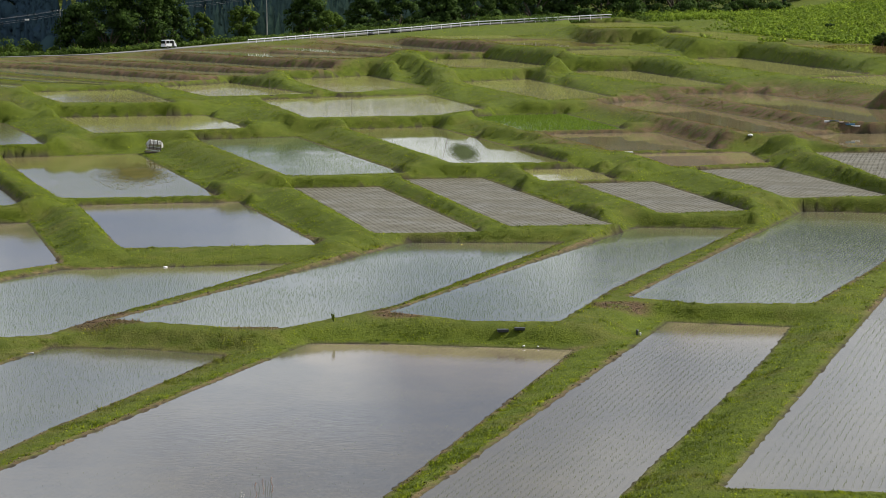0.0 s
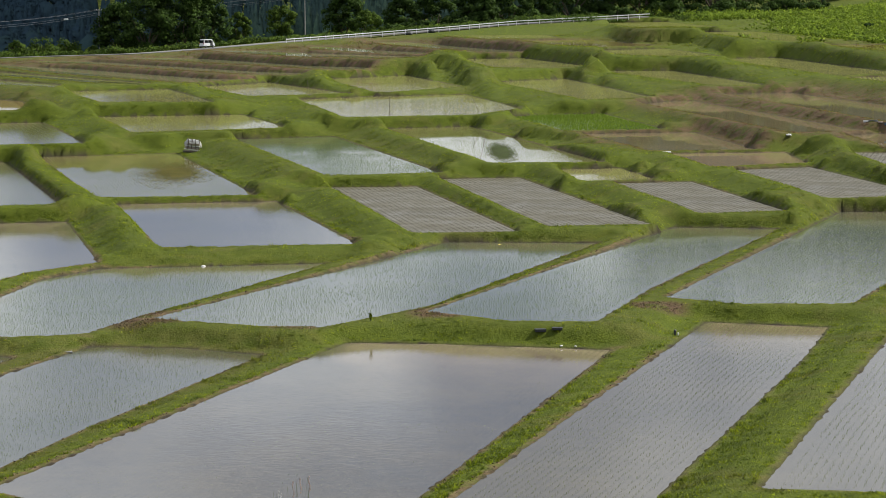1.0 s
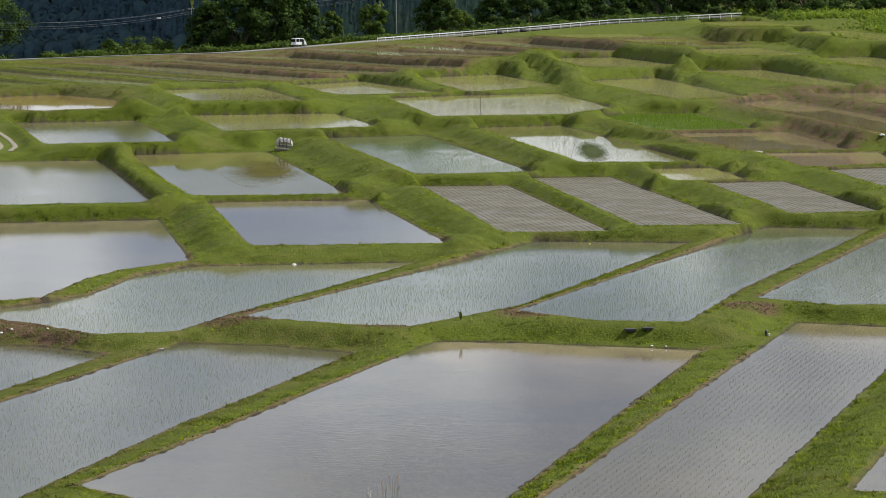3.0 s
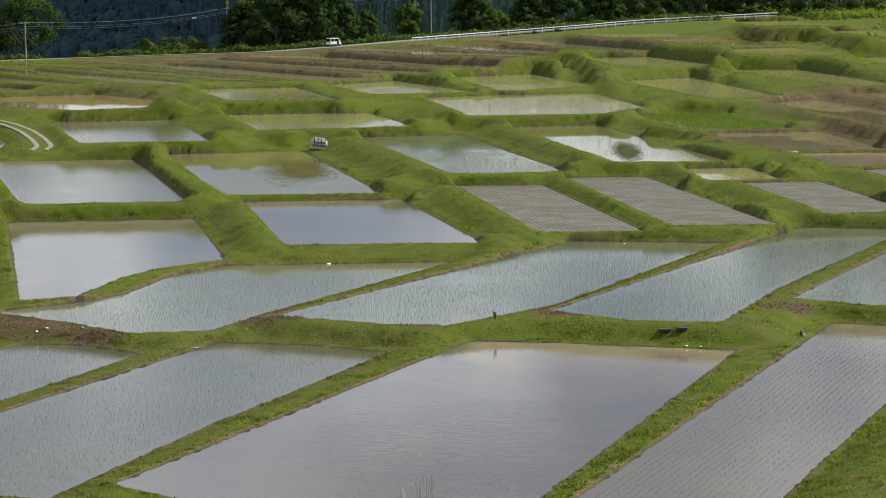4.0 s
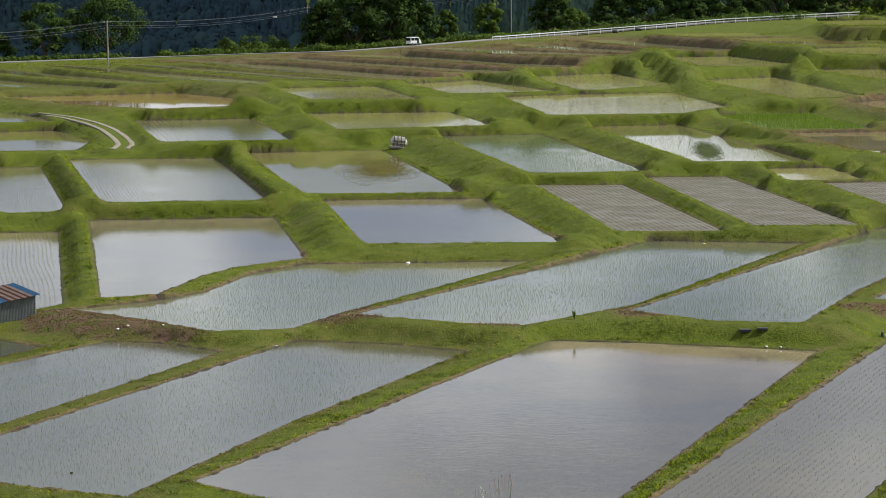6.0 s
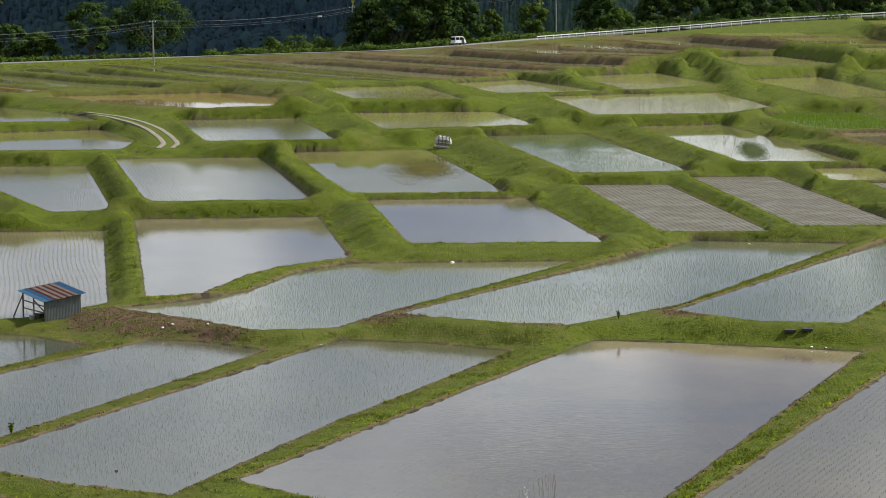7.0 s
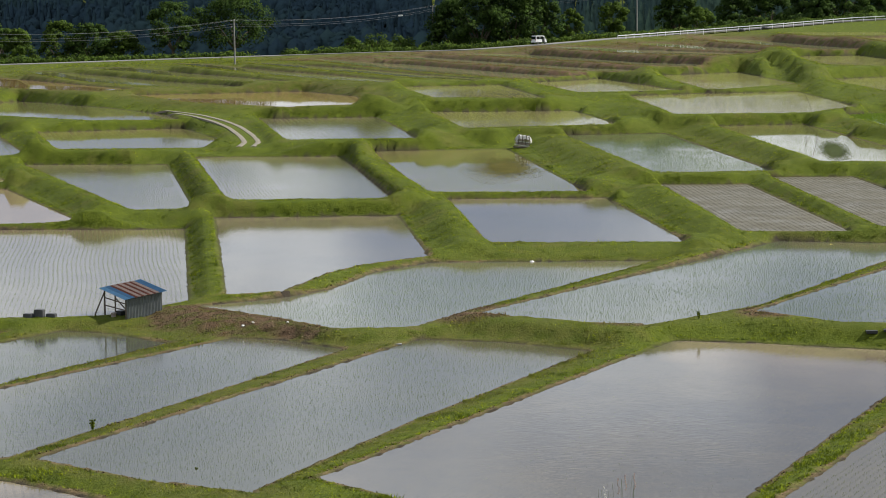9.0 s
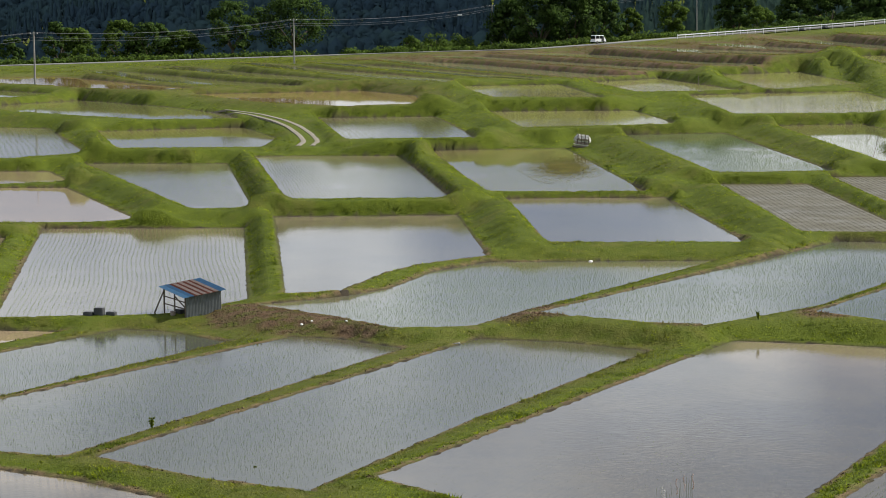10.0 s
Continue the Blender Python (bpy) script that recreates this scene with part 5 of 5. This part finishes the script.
def sack(x, y, size, label, seed, material=None):
    rng = np.random.default_rng(seed)
    bm = bmesh.new()
    bmesh.ops.create_icosphere(bm, subdivisions=3, radius=size)
    for v in bm.verts:
        v.co.x *= 1.35
        v.co.z *= 0.62
        v.co += Vector(rng.normal(0, 0.03 * size, 3)) + Vector((0, 0, 0.14 * size * math.sin(v.co.x * 7 / size)))
    ob = part("sack", bm, material or SACK, smooth=True)
    ob.matrix_world = pose(x, y, ground_z(x, y) + size * 0.42, 0, 0, rng.uniform(0, 180))
    return tagged(ob, label, "sack")


sack(-18.0, 152.6, 0.12, "crumpled white plastic sack lying on the dike", 1)
sack(-30.1, 122.8, 0.08, "small white plastic bag lying below the bank", 2)
sack(-29.6, 123.0, 0.07, "small white plastic bag lying below the bank", 3)
sack(-27.6, 122.6, 0.06, "small white plastic bag lying below the bank", 4)
sack(-20.1, 119.5, 0.07, "small white plastic bag lying by the concrete slab", 5)
sack(30.3, 232.6, 0.2, "white plastic bag lying on the bare bank", 6)
sack(4.0, 117.6, 0.06, "small white plastic bag on the grassy bank", 8)
sack(4.7, 117.4, 0.05, "small white plastic bag on the grassy bank", 9)
sack(1.3, 160.8, 0.16, "small yellow plastic bag at the water's edge", 10, YELLOW)


def crate_block(x, y, size, turn, label, name="plastic_crate", material=None, z=0.0):
    root = new(name)
    root.matrix_world = pose(x, y, ground_z(x, y) + z - 0.03, 0, 0, turn)
    w, d, h = size
    part("base", box((w, d, h * 0.3), (0, 0, h * 0.15), bevel=0.015), material or DARK, root)
    for sx in (-1, 1):
        part("side", box((0.03, d, h * 0.75), (sx * (w / 2 - 0.015), 0, h * 0.62), bevel=0.006), material or DARK, root)
        part("side", box((w - 0.062, 0.03, h * 0.75), (0, sx * (d / 2 - 0.015), h * 0.62), bevel=0.006), material or DARK, root)
    part("rim", box((w + 0.03, d + 0.03, 0.03), (0, 0, h), bevel=0.008), DARK if material is None else material, root)
    return tagged(root, label, "crate")


crate_block(2.99, 119.1, (0.55, 0.36, 0.13), 6, "black plastic seedling crate on the bank")
crate_block(3.85, 119.0, (0.52, 0.36, 0.11), -4, "black plastic seedling crate on the bank")
for k, (x, h) in enumerate(((-43.0, 0.16), (-42.4, 0.38), (-41.75, 0.16))):
    b = part("stone_block", box((0.55, 0.35, h + 0.1), (0, 0, h / 2), bevel=0.03), WET_STONE)
    b.matrix_world = pose(x, 125.6 + 0.1 * k, ground_z(x, 125.6) - 0.02, 0, 0, -14 + 3 * k)
    tagged(b, "dark grey block set at the paddy's edge", "block", "blocks at the paddy edge")
slab = part("concrete_slab", box((1.5, 0.8, 0.14), (0, 0, 0.05), bevel=0.02), CONCRETE)
slab.matrix_world = pose(-21.5, 118.6, min(ground_z(-21.5 + a, 118.6 + b) for a in (-0.7, 0, 0.7) for b in (-0.4, 0.4)) - 0.04, 1, 0, 12)
tagged(slab, "flat grey concrete slab bridging a ditch", "slab")


def stake(x, y, tall, label, lean=0.0, r=0.025, z=None, material=None, name="stake"):
    root = new(name)
    base = ground_z(x, y) if z is None else z
    root.matrix_world = pose(x, y, base - 0.15, 0, lean, 0)
    part("shaft", rod((0, 0, 0), (0, 0, tall), r, r * 0.8, 7), material or POST, root)
    part("tip", rod((0, 0, tall), (0, 0, tall + 0.04), r * 1.15, r * 0.7, 7), material or POST, root)
    return tagged(root, label, "stake")


stake(-10.5, 277.6, 2.6, "thin dark stake standing at the paddy's edge", 0, 0.035)
stake(0.1, 285.0, 2.3, "thin dark stake leaning over the paddy", -24, 0.03)
stake(-25.1, 347.7, 1.7, "short dark stake in the paddy", 0, 0.04)
stake(0.0, 215.2, 2.2, "thin reed stake leaning out of the water", 14, 0.02)
stake(9.85, 119.9, 0.38, "short black drain pipe standing at the dike", 4, 0.08, material=DARK, name="drain_pipe")
stake(10.02, 119.8, 0.25, "short white drain pipe standing at the dike", 0, 0.05, material=SACK, name="drain_pipe")


def board(x, y, size, turn, material, label, name="board"):
    b = part(name, box(size, (0, 0, size[2] / 2), bevel=0.008), material)
    b.matrix_world = pose(x, y, ground_z(x, y) - 0.10, 0, 0, turn)
    return tagged(b, label, "board")


board(17.7, 226.9, (1.2, 0.5, 0.12), 5, SACK, "white board lying at the paddy corner")
for k in range(6):
    board(42.5 - 0.5 * k, 243.3 + 0.3 * k, (0.95, 0.24, 0.14 + 0.03 * (k % 3)), -30 + 16 * math.sin(k * 1.7), (SACK, BLUE, POST, SHEET, TIN, SACK)[k], "discarded board in a heap on the bare bank")

# ---- van ----


def build_van():
    van = new("van")
    x, y = -59.6, 521.2
    van.matrix_world = pose(x, y, 6.85, 0, 0, 52)
    tagged(van, "white boxy minivan parked on the lane with a front door open", "van")
    prof = [(-1.68, 0.42), (-1.72, 0.95), (-1.64, 1.75), (-1.5, 1.86), (0.75, 1.86), (0.98, 1.78), (1.42, 1.12), (1.66, 0.98), (1.70, 0.42)]
    bm = bmesh.new()
    left = [bm.verts.new((px, -0.73, pz)) for px, pz in prof]
    right = [bm.verts.new((px, 0.73, pz)) for px, pz in prof]
    bm.faces.new(left)
    bm.faces.new(right[::-1])
    for k in range(len(prof)):
        j = (k + 1) % len(prof)
        bm.faces.new((left[k], right[k], right[j], left[j]))
    bmesh.ops.recalc_face_normals(bm, faces=bm.faces)
    bmesh.ops.bevel(bm, geom=list(bm.edges), offset=0.06, segments=2, affect="EDGES")
    body = part("body", bm, WHITE, van, smooth=False)
    part("window", box((0.02, 1.3, 0.66), (-1.70, 0, 1.38), pose(0, 0, 0, 0, 5, 0), bevel=0.008), GLASS, van, "dark rear window")
    for sy in (-1, 1):
        part("window", box((1.0, 0.04, 0.62), (-0.98, sy * 0.735, 1.4), bevel=0.012), GLASS, van, "dark side window")
        part("window", box((0.95, 0.04, 0.62), (0.1, sy * 0.735, 1.4), bevel=0.012), GLASS, van, "dark side window")
        part("tail_light", box((0.04, 0.12, 0.4), (-1.72, sy * 0.64, 1.0), bevel=0.01), RED, van, "red tail light")
        part("headlight", box((0.05, 0.26, 0.16), (1.69, sy * 0.52, 0.86), bevel=0.02), GLASS, van)
        for wx in (-1.1, 1.15):
            wheel = part("wheel", rod((wx, sy * 0.60, 0.28), (wx, sy * 0.755, 0.28), 0.28, 0.28, 20), TYRE, van)
            part("rim", rod((wx, sy * 0.756, 0.28), (wx, sy * 0.77, 0.28), 0.17, 0.17, 16), TIN, wheel, "grey wheel rim")
    part("windscreen", box((0.03, 1.25, 0.72), (1.24, 0, 1.45), pose(0, 0, 0, 0, -34, 0), bevel=0.01), GLASS, van)
    part("bumper", box((0.12, 1.42, 0.22), (-1.74, 0, 0.5), bevel=0.03), WHITE, van)
    part("bumper", box((0.12, 1.42, 0.24), (1.72, 0, 0.5), bevel=0.03), WHITE, van)
    part("number_plate", box((0.01, 0.33, 0.16), (-1.805, 0, 0.58), bevel=0.003), SACK, van)
    # a dark plate on the closed body gives the shade of the van's inside
    part("door_gap_shade", box((0.78, 0.02, 1.15), (0.62, -0.738, 1.02), bevel=0.008), DARK, van, "dark panel standing for the shaded inside behind the open door")
    hinge = pose(1.02, -0.76, 0, 0, 0, -62)
    door = part("door", add_box(bmesh.new(), (0.82, 0.06, 1.2), hinge @ Vector((-0.41, -0.0, 1.05)), hinge.to_3x3().to_4x4(), bevel=0.02), WHITE, van, "open white front door")
    part("window", add_box(bmesh.new(), (0.62, 0.075, 0.42), hinge @ Vector((-0.41, 0, 1.38)), hinge.to_3x3().to_4x4(), bevel=0.01), GLASS, door)
    part("mirror", box((0.14, 0.2, 0.16), (1.2, 0.85, 1.15), bevel=0.03), DARK, van)
    return van


build_van()

# ---- utility poles, wires, guardrail ----
POLES = {"near": (-126.9, 348.4, 8.1), "mid": (-104.5, 424.1, 8.3), "far": (-88.3, 553.0, 11.5), "right": (-45.1, 618.4, 13.0), "off": (-152.0, 250.0, 8.0)}
TOPS = {}
for key, (x, y, tall) in POLES.items():
    z = ground_z(x, y)
    pole = new("utility_pole")
    pole.location = (x, y, z)
    tagged(pole, "slender grey concrete utility pole with wires", "utility pole", "utility poles")
    part("shaft", rod((0, 0, -0.5), (0, 0, tall), 0.17, 0.11, 12), CONCRETE, pole)
    part("crossarm", box((1.3, 0.08, 0.08), (0, 0, tall - 0.35), bevel=0.01), TIN, pole)
    for k in (-0.55, 0.0, 0.55):
        part("insulator", rod((k, 0, tall - 0.31), (k, 0, tall - 0.13), 0.05, 0.035, 8), WHITE, pole)
    TOPS[key] = Vector((x, y, z + tall - 0.15))

WIRE = plain("wire_sheath", (0.14, 0.15, 0.16), 0.6, wear=0.1)


def wire(a, b, shift, drop, sag):
    a, b = TOPS[a] + Vector((shift, 0, -drop)), TOPS[b] + Vector((shift, 0, -drop))
    bm = bmesh.new()
    pts = [a.lerp(b, k / 20) - Vector((0, 0, sag * 4 * (k / 20) * (1 - k / 20))) for k in range(21)]
    for p, q in zip(pts[:-1], pts[1:]):
        add_rod(bm, p, q, 0.011, 0.011, 5)
    ob = part("wire", bm, WIRE)
    return tagged(ob, "thin sagging overhead wire between utility poles", "wire", "overhead wires")


for pair, sag in ((("off", "near"), 0.8), (("near", "mid"), 1.0), (("mid", "far"), 1.1), (("far", "right"), 0.9)):
    for shift, drop in ((-0.55, 0.0), (0.55, 0.0), (0.0, 0.75), (0.0, 1.15)):
        wire(*pair, shift, drop, sag)
a, b = TOPS["mid"], TOPS["far"]
u = 0.8
at = a.lerp(b, u) - Vector((0, 0, 0.75 + 1.1 * 4 * u * (1 - u)))
closure = new("cable_closure")
closure.location = at
tagged(closure, "white cable box hanging on the overhead wire", "cable box")
part("case", box((0.95, 0.4, 0.34), (0, 0, -0.2), bevel=0.05), WHITE, closure)
part("clamp", rod((-0.3, 0, -0.03), (-0.3, 0, 0.03), 0.04), TIN, closure)
part("clamp", rod((0.3, 0, -0.03), (0.3, 0, 0.03), 0.04), TIN, closure)


def build_guardrail():
    rail = new("guardrail")
    line = np.array([p for p in ROAD if -50 < p[0] < 50], float)
    s = np.concatenate([[0], np.cumsum(np.hypot(*np.diff(line[:, :2], axis=0).T))])
    total = s[-1]

    def spot(d):
        p = Vector([np.interp(d, s, line[:, k]) for k in range(3)])
        q = Vector([np.interp(d + 0.5, s, line[:, k]) for k in range(3)])
        r = Vector([np.interp(d - 0.5, s, line[:, k]) for k in range(3)])
        way = (q - r).normalized()
        return p + Vector((way.y, -way.x, 0)).normalized() * 2.9 + Vector((0, 0, 0.1)), way

    start, _ = spot(0)
    rail.location = start
    tagged(rail, "white roadside guardrail on posts along the rising lane", "guardrail")
    n = int(total / 4)
    for k in range(n):
        p, way = spot(k * 4.0)
        q, _ = spot(min(k * 4.0 + 4.0, total))
        p, q = p - start, q - start
        part("post", rod(p + Vector((0, 0, -0.6)), p + Vector((0, 0, 0.95)), 0.07, 0.07, 8), WHITE, rail)
        mid = (p + q) / 2
        e = q - p
        turn = e.to_track_quat("X", "Z").to_matrix().to_4x4()
        part("beam", box((e.length + 0.02, 0.07, 0.2), mid + Vector((0, 0, 0.70)), turn, bevel=0.03), WHITE, rail)


build_guardrail()
for x, y, w in ((-17.0, 583.0, 2.2), (-11.5, 590.0, 2.6), (-36.0, 560.0, 1.2)):
    t = sack(x, y, w * 0.32, "dark tarpaulin-covered heap beside the lane", int(w * 10), DARK)
    t.name = "covered_heap"
    tagged(t, category="heap")

# ---- weeds that stand out ----


def weed(x, y, tall, label, seed, material, heads=None, z=None):
    rng = np.random.default_rng(seed)
    root = new("weed")
    root.location = (x, y, ground_z(x, y) if z is None else z)
    tagged(root, label, "weed")
    bm = bmesh.new()
    tips = []
    for k in range(7):
        a = rng.uniform(0, 6.28)
        tip = Vector((math.cos(a) * tall * 0.22, math.sin(a) * tall * 0.22, tall * rng.uniform(0.7, 1.0)))
        add_rod(bm, (0, 0, -0.05), tip, 0.012, 0.004, 5)
        tips.append(tip)
    part("stem", bm, STEM, root)
    centers = np.array([list(t * f) for t in tips for f in (0.35, 0.6, 0.85)])
    verts, tris, lay = leaf_cloud(centers, np.full(len(centers), 0.07 * tall), 14, 0.045 * tall + 0.01, rng)
    leaves = tri_mesh("foliage", verts, tris, material, lay=lay)
    leaves.parent = root
    if heads:
        centers = np.array([list(t) for t in tips])
        verts, tris, lay = leaf_cloud(centers, np.full(len(centers), 0.12), 26, 0.03, rng, squash=1.4)
        head = tri_mesh("flower_head", verts, tris, heads, lay=lay)
        head.parent = root
    return root


weed(-29.38, 93.5, 0.55, "tall green weed standing on the dike", 1, GRASS)
weed(-5.75, 122.5, 0.5, "tall green weed standing on the dike", 2, GRASS)
weed(-23.0, 86.0, 0.25, "low green weed at the dike's end", 3, GRASS)


def reed(x, y, tall, label, seed, heads):
    """A tall stalk with a plume, on the slope below the camera."""
    rng = np.random.default_rng(seed)
    root = new("reed")
    root.location = (x, y, ground_z(x, y))
    tagged(root, label, "reed")
    bm = bmesh.new()
    top = Vector((rng.normal(0, 0.06), rng.normal(0, 0.06), tall))
    for k in range(3):
        tip = top + Vector((rng.normal(0, 0.1), rng.normal(0, 0.1), -0.12 * k))
        add_rod(bm, (0.04 * k, 0, -0.1), tip, 0.005, 0.003, 6)
    part("stalk", bm, STEM, root)
    centers = np.array([list(top - Vector((0.02 * math.sin(k), 0.03 * math.cos(k), 0.07 * k))) for k in range(7)])
    verts, tris, lay = leaf_cloud(centers, np.full(7, 0.026), 16, 0.012, rng, squash=1.6)
    plume = tri_mesh("plume", verts, tris, heads, lay=lay)
    plume.parent = root


def slope_reeds():
    rust = foliage_material("reddish_plume", (0.30, 0.18, 0.13), (0.52, 0.36, 0.27), through=0.3, lay=True)
    snow = foliage_material("white_petals", (0.55, 0.55, 0.5), (0.8, 0.8, 0.74), through=0.3, lay=True)
    for k, (side, top, mat) in enumerate(((-4.42, 3.35, rust), (-4.62, 3.25, rust), (-4.20, 3.40, rust), (-5.05, 2.95, snow), (-4.92, 2.9, snow))):
        a = radians(side)
        x, y = 68 * math.sin(a), 68 * math.cos(a)
        tall = max(0.5, top - ground_z(x, y))
        reed(x, y, tall, "tall reed with a reddish plume" if mat is rust else "tall weed with small white flowers", 60 + k, mat)


slope_reeds()
